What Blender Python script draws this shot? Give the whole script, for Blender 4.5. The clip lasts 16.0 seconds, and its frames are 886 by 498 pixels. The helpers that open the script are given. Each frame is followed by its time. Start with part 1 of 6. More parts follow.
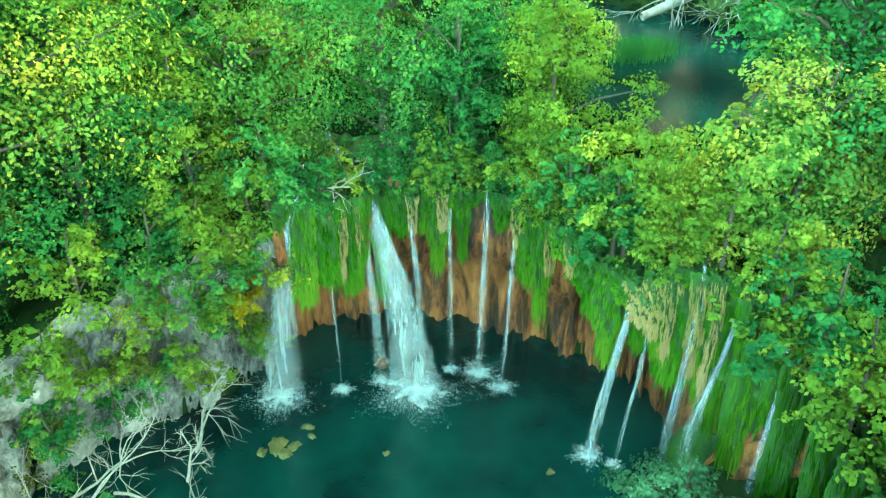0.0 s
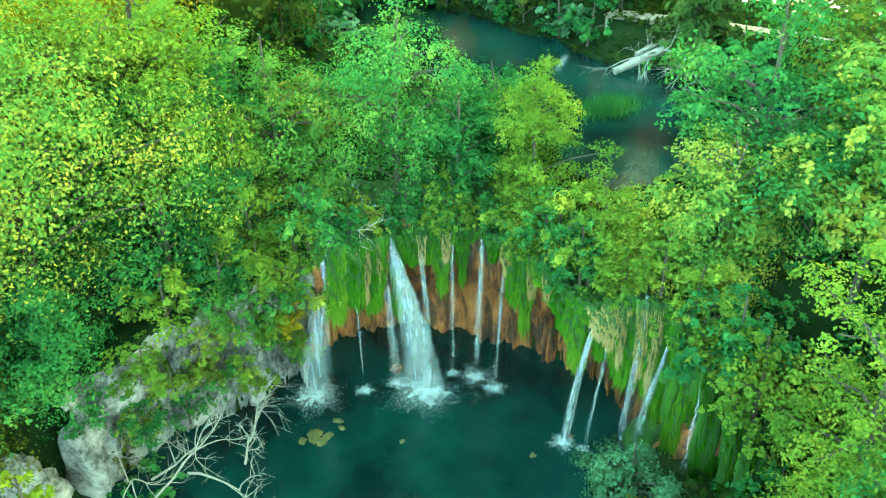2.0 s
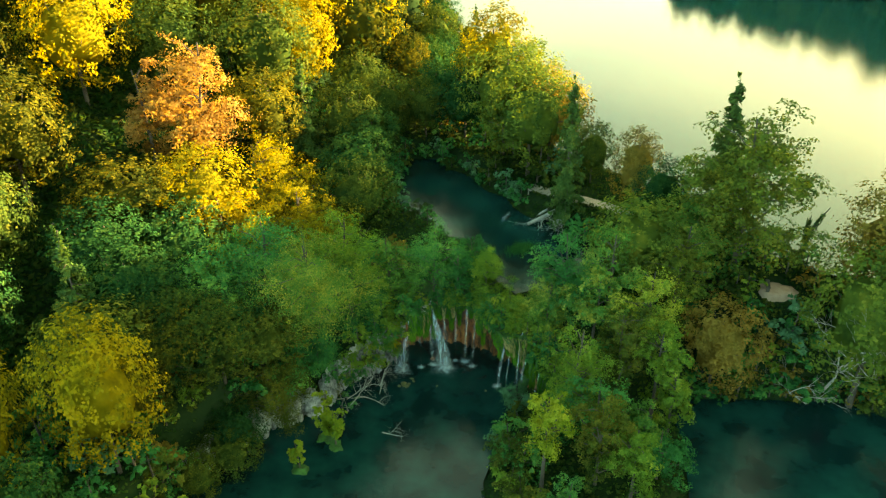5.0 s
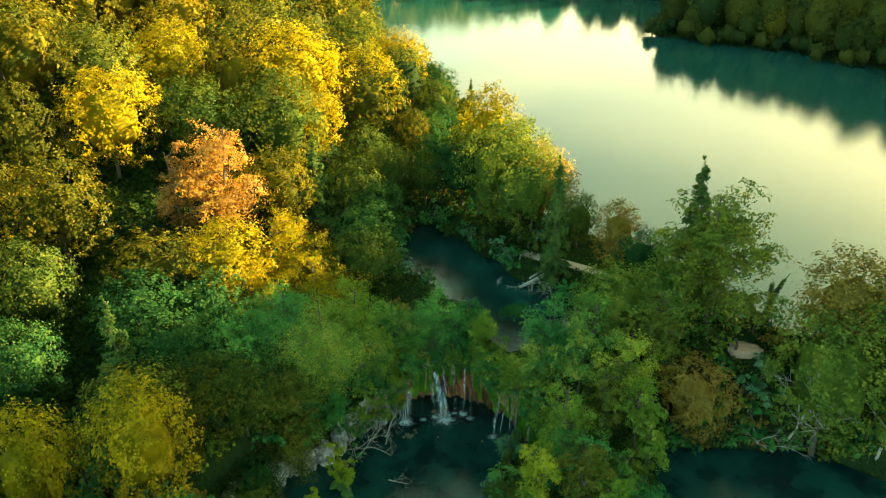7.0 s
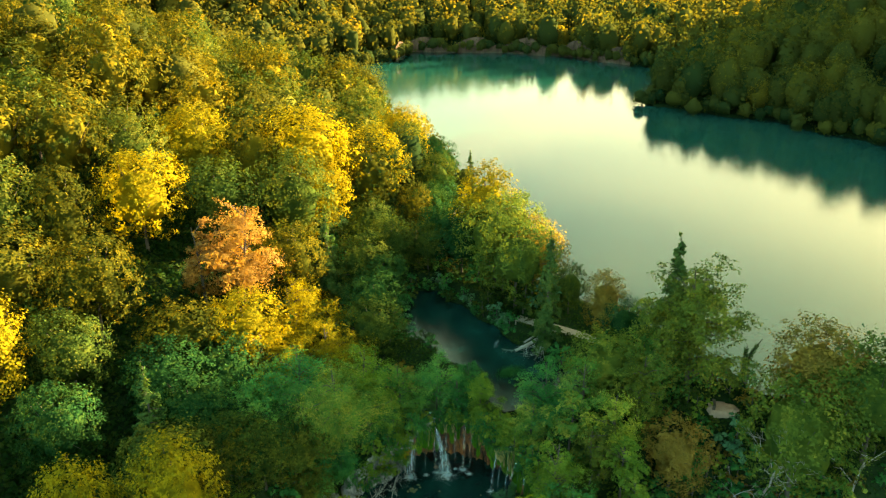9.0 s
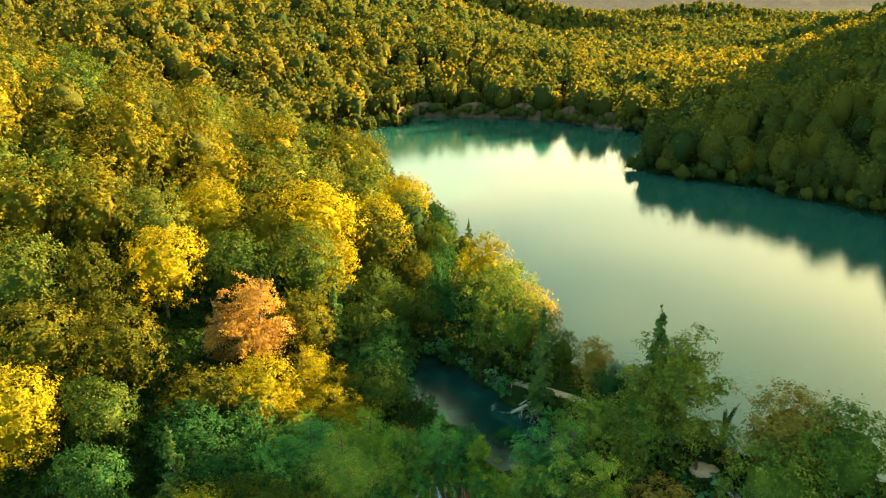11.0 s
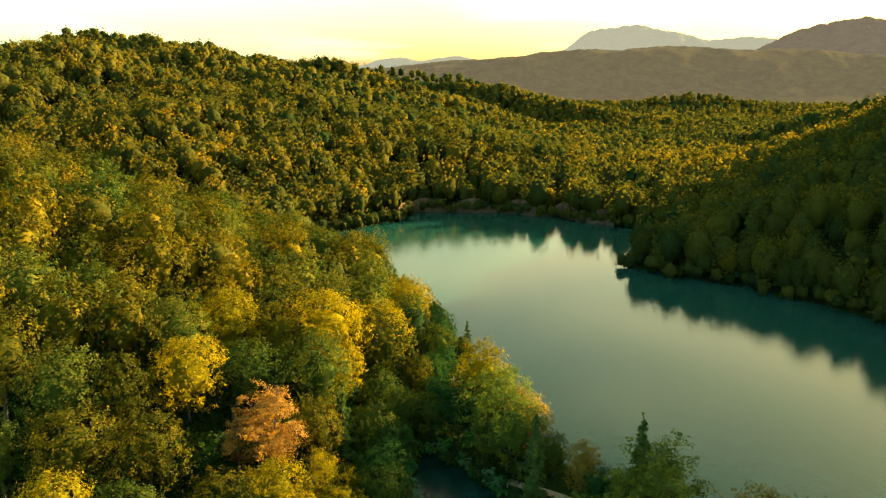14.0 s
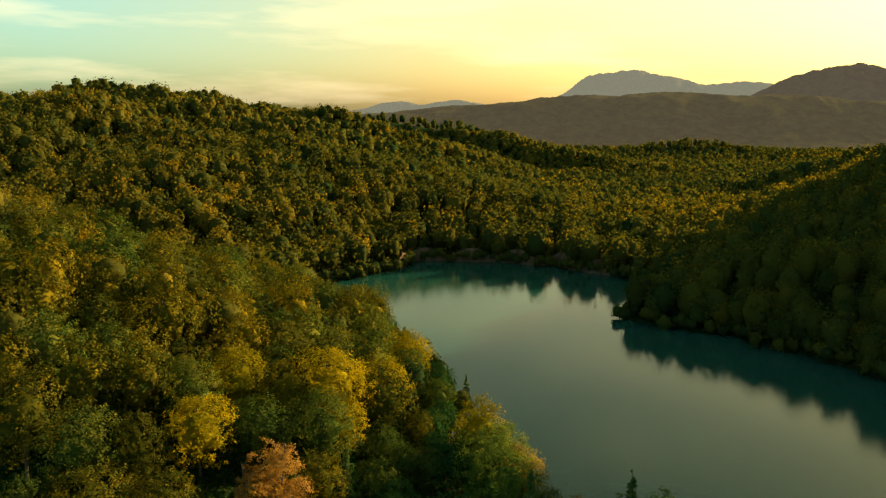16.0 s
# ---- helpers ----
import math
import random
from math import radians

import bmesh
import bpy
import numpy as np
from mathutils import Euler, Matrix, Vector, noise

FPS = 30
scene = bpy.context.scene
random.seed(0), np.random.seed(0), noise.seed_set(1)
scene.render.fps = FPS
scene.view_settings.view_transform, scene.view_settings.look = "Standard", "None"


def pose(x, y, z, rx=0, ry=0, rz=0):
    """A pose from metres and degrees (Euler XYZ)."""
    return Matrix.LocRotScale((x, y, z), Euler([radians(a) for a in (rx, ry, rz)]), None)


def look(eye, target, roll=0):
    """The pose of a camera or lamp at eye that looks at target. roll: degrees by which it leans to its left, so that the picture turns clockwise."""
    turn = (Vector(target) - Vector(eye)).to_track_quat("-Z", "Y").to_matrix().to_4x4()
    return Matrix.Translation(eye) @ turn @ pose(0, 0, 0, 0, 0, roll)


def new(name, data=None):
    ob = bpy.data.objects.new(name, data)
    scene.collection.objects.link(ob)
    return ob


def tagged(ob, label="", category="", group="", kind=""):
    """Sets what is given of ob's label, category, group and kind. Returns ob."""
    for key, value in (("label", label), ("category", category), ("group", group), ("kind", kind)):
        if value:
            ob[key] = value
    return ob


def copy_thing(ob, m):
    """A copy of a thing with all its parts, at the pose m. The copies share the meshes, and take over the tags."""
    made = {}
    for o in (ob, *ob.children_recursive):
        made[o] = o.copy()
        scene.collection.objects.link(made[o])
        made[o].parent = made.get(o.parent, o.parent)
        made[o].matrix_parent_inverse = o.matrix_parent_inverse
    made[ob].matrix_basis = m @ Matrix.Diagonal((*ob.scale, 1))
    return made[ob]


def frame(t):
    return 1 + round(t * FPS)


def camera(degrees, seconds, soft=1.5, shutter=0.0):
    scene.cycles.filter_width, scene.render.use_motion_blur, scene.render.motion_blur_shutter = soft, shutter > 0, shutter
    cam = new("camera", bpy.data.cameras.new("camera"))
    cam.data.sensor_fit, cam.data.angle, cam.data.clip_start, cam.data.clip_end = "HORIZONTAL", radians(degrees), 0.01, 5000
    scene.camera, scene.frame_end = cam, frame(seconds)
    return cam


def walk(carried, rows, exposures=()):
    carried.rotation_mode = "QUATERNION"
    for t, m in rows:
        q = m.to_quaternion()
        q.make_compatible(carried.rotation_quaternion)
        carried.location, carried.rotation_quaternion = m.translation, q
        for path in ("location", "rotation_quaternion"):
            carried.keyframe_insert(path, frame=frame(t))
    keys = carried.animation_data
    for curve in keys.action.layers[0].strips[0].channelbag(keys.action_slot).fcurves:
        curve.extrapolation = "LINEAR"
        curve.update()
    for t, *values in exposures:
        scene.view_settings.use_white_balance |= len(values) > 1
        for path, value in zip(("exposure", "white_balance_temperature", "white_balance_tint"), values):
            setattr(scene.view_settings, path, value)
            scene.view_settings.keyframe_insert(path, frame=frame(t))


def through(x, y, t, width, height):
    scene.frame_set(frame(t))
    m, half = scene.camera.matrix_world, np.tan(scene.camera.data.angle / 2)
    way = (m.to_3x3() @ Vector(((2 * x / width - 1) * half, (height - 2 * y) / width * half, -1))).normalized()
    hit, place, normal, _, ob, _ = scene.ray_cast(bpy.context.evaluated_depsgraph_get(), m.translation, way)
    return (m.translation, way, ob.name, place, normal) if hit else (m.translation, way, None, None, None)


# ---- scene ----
cam = camera(59.49, 16.0, soft=1.3, shutter=0.12)


def cam_pose(x, y, z, pitch, yaw=0, roll=0):
    return pose(x, y, z, 90 - pitch, 0, yaw) @ pose(0, 0, 0, 0, 0, roll)


# seconds, place, pitch below the level, yaw, roll
PATH = [
    (0.0, 3.084, -17.199, 14.494, 29.582, 7.55, 0.027),
    (0.5, 3.125, -17.713, 14.867, 29.625, 7.477, 0.051),
    (1.0, 3.165, -18.598, 15.515, 29.409, 7.341, 0.112),
    (1.5, 3.281, -19.772, 16.583, 29.39, 7.354, 0.035),
    (2.0, 3.431, -21.113, 17.763, 29.524, 7.411, -0.136),
    (2.5, 3.609, -22.796, 18.93, 29.541, 7.443, -0.124),
    (3.0, 3.85, -24.63, 20.112, 29.574, 7.594, -0.305),
    (3.5, 4.434, -30.737, 23.758, 29.806, 7.37, -0.162),
    (3.7, 4.931, -35.738, 28.111, 30.396, 7.195, -0.056),
    (4.0, 5.513, -43.395, 34.332, 30.701, 6.877, -0.067),
    (4.2, 6.263, -48.475, 39.149, 31.447, 7.235, 0.043),
    (4.5, 6.463, -51.852, 42.273, 31.15, 7.192, 0.025),
    (5.0, 6.574, -53.718, 43.999, 30.496, 7.097, -0.015),
    (5.6, 6.68, -55.495, 45.643, 29.604, 6.968, -0.068),
    (6.3, 6.791, -57.361, 47.37, 28.474, 6.804, -0.137),
    (6.5, 6.805, -57.977, 47.933, 28.087, 6.783, -0.102),
    (7.0, 6.905, -59.428, 49.148, 27.043, 6.746, -0.022),
    (7.5, 7.024, -60.877, 50.333, 26.023, 6.74, -0.01),
    (8.0, 7.189, -62.371, 51.436, 25.003, 6.762, -0.033),
    (8.5, 7.333, -63.838, 52.651, 24.066, 6.763, -0.024),
    (9.0, 7.444, -65.313, 53.793, 23.091, 6.751, -0.0),
    (11.5, 8.055, -72.468, 59.624, 18.268, 6.643, 0.085),
    (12.0, 8.127, -73.772, 60.719, 17.26, 6.614, 0.109),
    (12.5, 8.228, -75.168, 61.884, 16.285, 6.618, 0.133),
    (13.0, 8.307, -76.454, 63.013, 15.309, 6.594, 0.169),
    (13.5, 8.426, -77.8, 64.13, 14.298, 6.573, 0.158),
    (14.0, 8.576, -79.251, 65.36, 13.316, 6.565, 0.186),
    (14.5, 8.794, -80.715, 66.514, 12.312, 6.599, 0.179),
    (15.0, 8.879, -82.072, 67.67, 11.43, 6.577, 0.197),
    (15.5, 9.072, -83.453, 68.891, 10.814, 6.588, 0.206),
    (16.0, 9.311, -84.846, 69.989, 10.3, 6.604, 0.216),
]

EXPO = [(0, 6.1, 6700, 5), (1.5, 6.0, 6700, 6), (3.0, 5.95, 6850, 9), (3.6, 5.6, 6900, 10), (4.2, 4.65, 7800, 12), (6.5, 3.85, 7300, 13), (9.0, 3.8, 7300, 14),
        (12.5, 3.75, 7200, 20), (13.5, 3.25, 7450, 19), (14.5, 2.5, 7500, 19), (16.0, 1.8, 7500, 19)]
walk(cam, [(t, cam_pose(*p)) for t, *p in PATH], EXPO)

# ---------------------------------------------------------------- light
SUN_EL, SUN_AZ = radians(14), radians(52)          # azimuth from +y towards +x
world = bpy.data.worlds.new("sky")
scene.world = world
world.use_nodes = True
wn, wl = world.node_tree.nodes, world.node_tree.links
sky = wn.new("ShaderNodeTexSky")
sky.sky_type, sky.sun_disc = "NISHITA", False
sky.sun_elevation, sky.sun_rotation = SUN_EL, SUN_AZ
sky.air_density, sky.dust_density, sky.ozone_density = 1.0, 1.2, 1.0
SUN_TO = (math.sin(SUN_AZ) * math.cos(SUN_EL), math.cos(SUN_AZ) * math.cos(SUN_EL), math.sin(SUN_EL))
view = wn.new("ShaderNodeTexCoord")
dot = wn.new("ShaderNodeVectorMath")
dot.operation = "DOT_PRODUCT"
dot.inputs[1].default_value = SUN_TO
wl.new(view.outputs["Generated"], dot.inputs[0])
tone = wn.new("ShaderNodeValToRGB")
tone.color_ramp.elements[0].position, tone.color_ramp.elements[0].color = 0.1, (0.6, 0.88, 0.78, 1)
tone.color_ramp.elements[1].position, tone.color_ramp.elements[1].color = 0.5, (0.82, 0.73, 0.44, 1)
glow_side = tone.color_ramp.elements.new(0.85)
glow_side.color = (0.94, 0.78, 0.41, 1)
wl.new(dot.outputs["Value"], tone.inputs[0])
warm_sky = wn.new("ShaderNodeMixRGB")
warm_sky.blend_type = "MULTIPLY"
warm_sky.inputs[0].default_value = 1.0
wl.new(sky.outputs[0], warm_sky.inputs[1])
wl.new(tone.outputs[0], warm_sky.inputs[2])
# thin streaks of high cloud
flat = wn.new("ShaderNodeMapping")
flat.inputs["Scale"].default_value = (2.0, 2.0, 14.0)
wl.new(view.outputs["Generated"], flat.inputs[0])
streak = wn.new("ShaderNodeTexNoise")
streak.inputs["Scale"].default_value, streak.inputs["Detail"].default_value, streak.inputs["Roughness"].default_value = 1.6, 5, 0.55
wl.new(flat.outputs[0], streak.inputs["Vector"])
cloud = wn.new("ShaderNodeValToRGB")
cloud.color_ramp.elements[0].position, cloud.color_ramp.elements[0].color = 0.5, (0, 0, 0, 1)
cloud.color_ramp.elements[1].position, cloud.color_ramp.elements[1].color = 0.68, (0.4, 0.4, 0.4, 1)
wl.new(streak.outputs["Fac"], cloud.inputs[0])
veil = wn.new("ShaderNodeMixRGB")
veil.inputs[2].default_value = (6.4, 5.4, 3.0, 1)
wl.new(cloud.outputs[0], veil.inputs[0])
wl.new(warm_sky.outputs[0], veil.inputs[1])
# haze dims the sky towards the horizon
split = wn.new("ShaderNodeSeparateXYZ")
wl.new(view.outputs["Generated"], split.inputs[0])
low = wn.new("ShaderNodeValToRGB")
low.color_ramp.elements[0].position, low.color_ramp.elements[0].color = 0.0, (0.56, 0.6, 0.7, 1)
low.color_ramp.elements[1].position, low.color_ramp.elements[1].color = 0.2, (0.97, 0.98, 0.9, 1)
overhead = low.color_ramp.elements.new(0.52)
overhead.color = (0.6, 0.86, 0.76, 1)
wl.new(split.outputs["Z"], low.inputs[0])
hazy = wn.new("ShaderNodeMixRGB")
hazy.blend_type = "MULTIPLY"
hazy.inputs[0].default_value = 1.0
wl.new(veil.outputs[0], hazy.inputs[1])
wl.new(low.outputs[0], hazy.inputs[2])
wl.new(hazy.outputs[0], wn["Background"].inputs[0])
wn["Background"].inputs[1].default_value = 0.1
sun_data = bpy.data.lights.new("sun", "SUN")
sun_data.energy, sun_data.angle, sun_data.color = 5.0, radians(0.6), (1.0, 0.79, 0.42)
sun_dir = Vector((math.sin(SUN_AZ) * math.cos(SUN_EL), math.cos(SUN_AZ) * math.cos(SUN_EL), math.sin(SUN_EL)))
new("sun", sun_data).matrix_world = look(sun_dir * 300, (0, 0, 0))


# ---------------------------------------------------------------- materials
def material(name):
    m = bpy.data.materials.new(name)
    m.use_nodes = True
    m.node_tree.nodes.clear()
    n, l = m.node_tree.nodes, m.node_tree.links
    return m, n, l, n.new("ShaderNodeOutputMaterial")


def ramp(n, l, fac, stops):
    r = n.new("ShaderNodeValToRGB")
    e = r.color_ramp.elements
    while len(e) < len(stops):
        e.new(0.5)
    for k, (p, c) in zip(e, stops):
        k.position, k.color = p, (*c, 1)
    l.new(fac, r.inputs[0])
    return r.outputs[0]


def noise_tex(n, l, scale, detail=4, rough=0.6, vec=None, dist=0.0):
    t = n.new("ShaderNodeTexNoise")
    t.inputs["Scale"].default_value, t.inputs["Detail"].default_value = scale, detail
    t.inputs["Roughness"].default_value, t.inputs["Distortion"].default_value = rough, dist
    if vec is not None:
        l.new(vec, t.inputs["Vector"])
    return t.outputs["Fac"]


def math_node(n, l, op, a, b):
    t = n.new("ShaderNodeMath")
    t.operation = op
    for k, v in enumerate((a, b)):
        if isinstance(v, (int, float)):
            t.inputs[k].default_value = v
        else:
            l.new(v, t.inputs[k])
    return t.outputs[0]


def mix_rgb(n, l, fac, a, b, blend="MIX"):
    t = n.new("ShaderNodeMixRGB")
    t.blend_type = blend
    for k, v in enumerate((fac, a, b)):
        if isinstance(v, (int, float)):
            t.inputs[k].default_value = v
        elif isinstance(v, tuple):
            t.inputs[k].default_value = (*v, 1)
        else:
            l.new(v, t.inputs[k])
    return t.outputs[0]


def bump_node(n, l, height, strength, distance):
    t = n.new("ShaderNodeBump")
    t.inputs["Strength"].default_value, t.inputs["Distance"].default_value = strength, distance
    l.new(height, t.inputs["Height"])
    return t.outputs[0]


def leaf_material(name, dark, mid, light, through=0.48, tint_attr=False):
    """Leaves: each one its own shade, each tree a little off, light shining through."""
    m, n, l, out = material(name)
    geo = n.new("ShaderNodeNewGeometry")
    info = n.new("ShaderNodeObjectInfo")
    leaf = geo.outputs["Random Per Island"]
    tree = info.outputs["Random"]
    if tint_attr:
        a = n.new("ShaderNodeAttribute")
        a.attribute_name = "tint"
        tree = a.outputs["Fac"]
    patch = noise_tex(n, l, 0.55, 3, 0.6, n.new("ShaderNodeTexCoord").outputs["Object"])
    f = math_node(n, l, "ADD", math_node(n, l, "MULTIPLY", math_node(n, l, "SUBTRACT", leaf, 0.0), 0.3), math_node(n, l, "MULTIPLY", tree, 0.35))
    f = math_node(n, l, "ADD", f, math_node(n, l, "MULTIPLY", math_node(n, l, "SUBTRACT", patch, 0.4), 1.5))
    if tint_attr:
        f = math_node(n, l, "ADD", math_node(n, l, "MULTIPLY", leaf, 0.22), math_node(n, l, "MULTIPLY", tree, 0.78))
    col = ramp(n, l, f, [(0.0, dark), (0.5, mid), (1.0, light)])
    d = n.new("ShaderNodeBsdfDiffuse")
    t = n.new("ShaderNodeBsdfTranslucent")
    l.new(col, d.inputs[0])
    warm = mix_rgb(n, l, 1.0, col, (1.25, 1.1, 0.45), "MULTIPLY")
    l.new(warm, t.inputs[0])
    s = n.new("ShaderNodeMixShader")
    s.inputs[0].default_value = through
    l.new(d.outputs[0], s.inputs[1])
    l.new(t.outputs[0], s.inputs[2])
    l.new(s.outputs[0], out.inputs[0])
    return m


def solid_material(name, stops, scale, rough=0.85, bump=0.4, bump_scale=None, distance=0.05, stretch=None, gloss=0.5):
    m, n, l, out = material(name)
    b = n.new("ShaderNodeBsdfPrincipled")
    co = n.new("ShaderNodeTexCoord").outputs["Object"]
    if stretch:
        mp = n.new("ShaderNodeMapping")
        mp.inputs["Scale"].default_value = stretch
        l.new(co, mp.inputs[0])
        co = mp.outputs[0]
    a = noise_tex(n, l, scale, 5, 0.65, co)
    c = noise_tex(n, l, scale * 7, 4, 0.6, co)
    f = math_node(n, l, "ADD", math_node(n, l, "MULTIPLY", a, 0.7), math_node(n, l, "MULTIPLY", c, 0.3))
    l.new(ramp(n, l, f, stops), b.inputs["Base Color"])
    b.inputs["Roughness"].default_value = rough
    b.inputs["Specular IOR Level"].default_value = gloss
    l.new(bump_node(n, l, noise_tex(n, l, bump_scale or scale * 5, 6, 0.7, co), bump, distance), b.inputs["Normal"])
    l.new(b.outputs[0], out.inputs[0])
    return m


def water_material(name, deep, shallow, ripple, rough, wave=0.02, size=1.2):
    m, n, l, out = material(name)
    b = n.new("ShaderNodeBsdfPrincipled")
    co = n.new("ShaderNodeTexCoord").outputs["Object"]
    f = noise_tex(n, l, 0.25, 3, 0.6, co)
    l.new(ramp(n, l, f, [(0.3, deep), (0.7, shallow)]), b.inputs["Base Color"])
    b.inputs["Roughness"].default_value = rough
    b.inputs["IOR"].default_value = 1.333
    h = math_node(n, l, "ADD", noise_tex(n, l, size * 3.0, 3, 0.6, co), math_node(n, l, "MULTIPLY", noise_tex(n, l, size, 2, 0.5, co), 1.5))
    l.new(bump_node(n, l, h, ripple, wave), b.inputs["Normal"])
    l.new(b.outputs[0], out.inputs[0])
    return m


GREEN = leaf_material("leaf_green", (0.01, 0.06, 0.022), (0.032, 0.16, 0.042), (0.17, 0.29, 0.05), 0.36)
FRESH = leaf_material("leaf_fresh", (0.035, 0.1, 0.018), (0.125, 0.22, 0.03), (0.42, 0.4, 0.055))
YELLOW = leaf_material("leaf_yellow", (0.03, 0.045, 0.006), (0.2, 0.165, 0.01), (0.38, 0.27, 0.014), 0.4)
LIME = leaf_material("leaf_lime", (0.05, 0.11, 0.012), (0.15, 0.21, 0.018), (0.3, 0.31, 0.035), 0.4)
ORANGE = leaf_material("leaf_orange", (0.11, 0.07, 0.02), (0.3, 0.17, 0.045), (0.4, 0.25, 0.055), 0.48)
OLIVE = leaf_material("leaf_olive", (0.01, 0.032, 0.01), (0.046, 0.072, 0.013), (0.15, 0.135, 0.02), 0.34)
RUSSET = leaf_material("leaf_russet", (0.09, 0.085, 0.02), (0.19, 0.14, 0.03), (0.28, 0.18, 0.04))
BLUE = leaf_material("leaf_blue_green", (0.03, 0.1, 0.05), (0.07, 0.18, 0.09), (0.16, 0.28, 0.15), 0.3)
NEEDLE = leaf_material("needles", (0.02, 0.06, 0.018), (0.055, 0.11, 0.028), (0.16, 0.17, 0.035), 0.35)
GOLD = leaf_material("leaf_gold", (0.006, 0.024, 0.008), (0.06, 0.062, 0.008), (0.2, 0.145, 0.011), 0.34)
SAGE = leaf_material("leaf_sage", (0.018, 0.05, 0.013), (0.085, 0.125, 0.02), (0.25, 0.22, 0.03), 0.4)
# darker copy of the green leaves, with shade put into the colour
SHADED_GREEN = leaf_material("leaf_shaded_green", (0.004, 0.022, 0.009), (0.013, 0.05, 0.014), (0.055, 0.09, 0.016), 0.25)
MIXED = leaf_material("leaf_mixed", (0.02, 0.1, 0.026), (0.08, 0.2, 0.04), (0.46, 0.38, 0.06))
WEEDS = leaf_material("weeds", (0.006, 0.026, 0.009), (0.018, 0.05, 0.012), (0.06, 0.075, 0.016))
WOODS = leaf_material("woods_leaf", (0.009, 0.034, 0.014), (0.076, 0.074, 0.013), (0.23, 0.15, 0.014), 0.42, True)
BARK = solid_material("bark", [(0.3, (0.03, 0.024, 0.018)), (0.7, (0.11, 0.09, 0.07))], 3, 0.95, 0.8, stretch=(1, 1, 0.3), gloss=0.2)
BARE = solid_material("bare_wood", [(0.3, (0.14, 0.12, 0.1)), (0.7, (0.42, 0.37, 0.33))], 3, 0.9, 0.6)
GROUND = solid_material("forest_floor", [(0.3, (0.006, 0.016, 0.006)), (0.5, (0.012, 0.026, 0.009)), (0.75, (0.024, 0.032, 0.012))], 0.3, 1.0, 0.6, 2.0, 0.15, gloss=0.0)
LAKE = water_material("lake_water", (0.003, 0.034, 0.028), (0.004, 0.048, 0.04), 0.25, 0.06, 0.02, 1.6)
POOL = water_material("pool_water", (0.0002, 0.004, 0.006), (0.0025, 0.036, 0.03), 0.35, 0.05, 0.03, 2.2)
PLANK = solid_material("weathered_plank", [(0.3, (0.16, 0.12, 0.09)), (0.7, (0.36, 0.3, 0.23))], 2, 0.85, 0.4)


TUFA = solid_material("travertine", [(0.38, (0.01, 0.008, 0.006)), (0.46, (0.08, 0.028, 0.01)), (0.53, (0.3, 0.095, 0.024)), (0.7, (0.4, 0.17, 0.055))], 1.1, 0.7, 0.9, 6, 0.15, (1, 1, 0.3))
LIMESTONE = solid_material("limestone", [(0.38, (0.03, 0.033, 0.03)), (0.46, (0.17, 0.165, 0.16)), (0.6, (0.42, 0.39, 0.37)), (0.75, (0.55, 0.5, 0.46))], 0.9, 0.85, 1.0, 5, 0.2)
MOSS = solid_material("wet_moss", [(0.3, (0.005, 0.022, 0.003)), (0.5, (0.013, 0.07, 0.004)), (0.75, (0.036, 0.15, 0.008))], 2.5, 0.8, 0.8, 14, 0.08, (1, 1, 0.35))
STRAND = leaf_material("moss_strand", (0.006, 0.032, 0.003), (0.028, 0.125, 0.008), (0.13, 0.24, 0.024), 0.3)
DRYGRASS = leaf_material("dry_grass", (0.16, 0.15, 0.04), (0.3, 0.22, 0.09), (0.42, 0.3, 0.16), 0.3)
MUDDY = solid_material("algae_stone", [(0.3, (0.02, 0.03, 0.008)), (0.5, (0.07, 0.07, 0.015)), (0.75, (0.2, 0.13, 0.03))], 3, 0.6, 0.8, 9, 0.06)
SAND = solid_material("trodden_earth", [(0.3, (0.26, 0.15, 0.1)), (0.7, (0.42, 0.27, 0.19))], 1.5, 0.95, 0.3)


def fall_material(name, cover, fine, soft=0.14, veil=False, most=1.0, fade=0.34):
    """White water: threads with gaps that let the rock show through."""
    m, n, l, out = material(name)
    co = n.new("ShaderNodeTexCoord").outputs["Object"]
    mp = n.new("ShaderNodeMapping")
    mp.inputs["Scale"].default_value = fine
    l.new(co, mp.inputs[0])
    f = noise_tex(n, l, 1.0, 4, 0.65, mp.outputs[0])
    if veil:
        at = n.new("ShaderNodeAttribute")
        at.attribute_name = "body"
        f = math_node(n, l, "ADD", f, math_node(n, l, "MULTIPLY", math_node(n, l, "SUBTRACT", at.outputs["Fac"], 1.0), fade))
    a = ramp(n, l, f, [(cover - soft, (0, 0, 0)), (cover + soft, (most, most, most))])
    d = n.new("ShaderNodeBsdfDiffuse")
    d.inputs[0].default_value = (0.58, 0.68, 0.7, 1)
    t = n.new("ShaderNodeBsdfTranslucent")
    t.inputs[0].default_value = (0.6, 0.7, 0.72, 1)
    mixd = n.new("ShaderNodeMixShader")
    mixd.inputs[0].default_value = 0.4
    l.new(d.outputs[0], mixd.inputs[1])
    l.new(t.outputs[0], mixd.inputs[2])
    c = n.new("ShaderNodeBsdfTransparent")
    s = n.new("ShaderNodeMixShader")
    l.new(a, s.inputs[0])
    l.new(c.outputs[0], s.inputs[1])
    l.new(mixd.outputs[0], s.inputs[2])
    l.new(s.outputs[0], out.inputs[0])
    return m


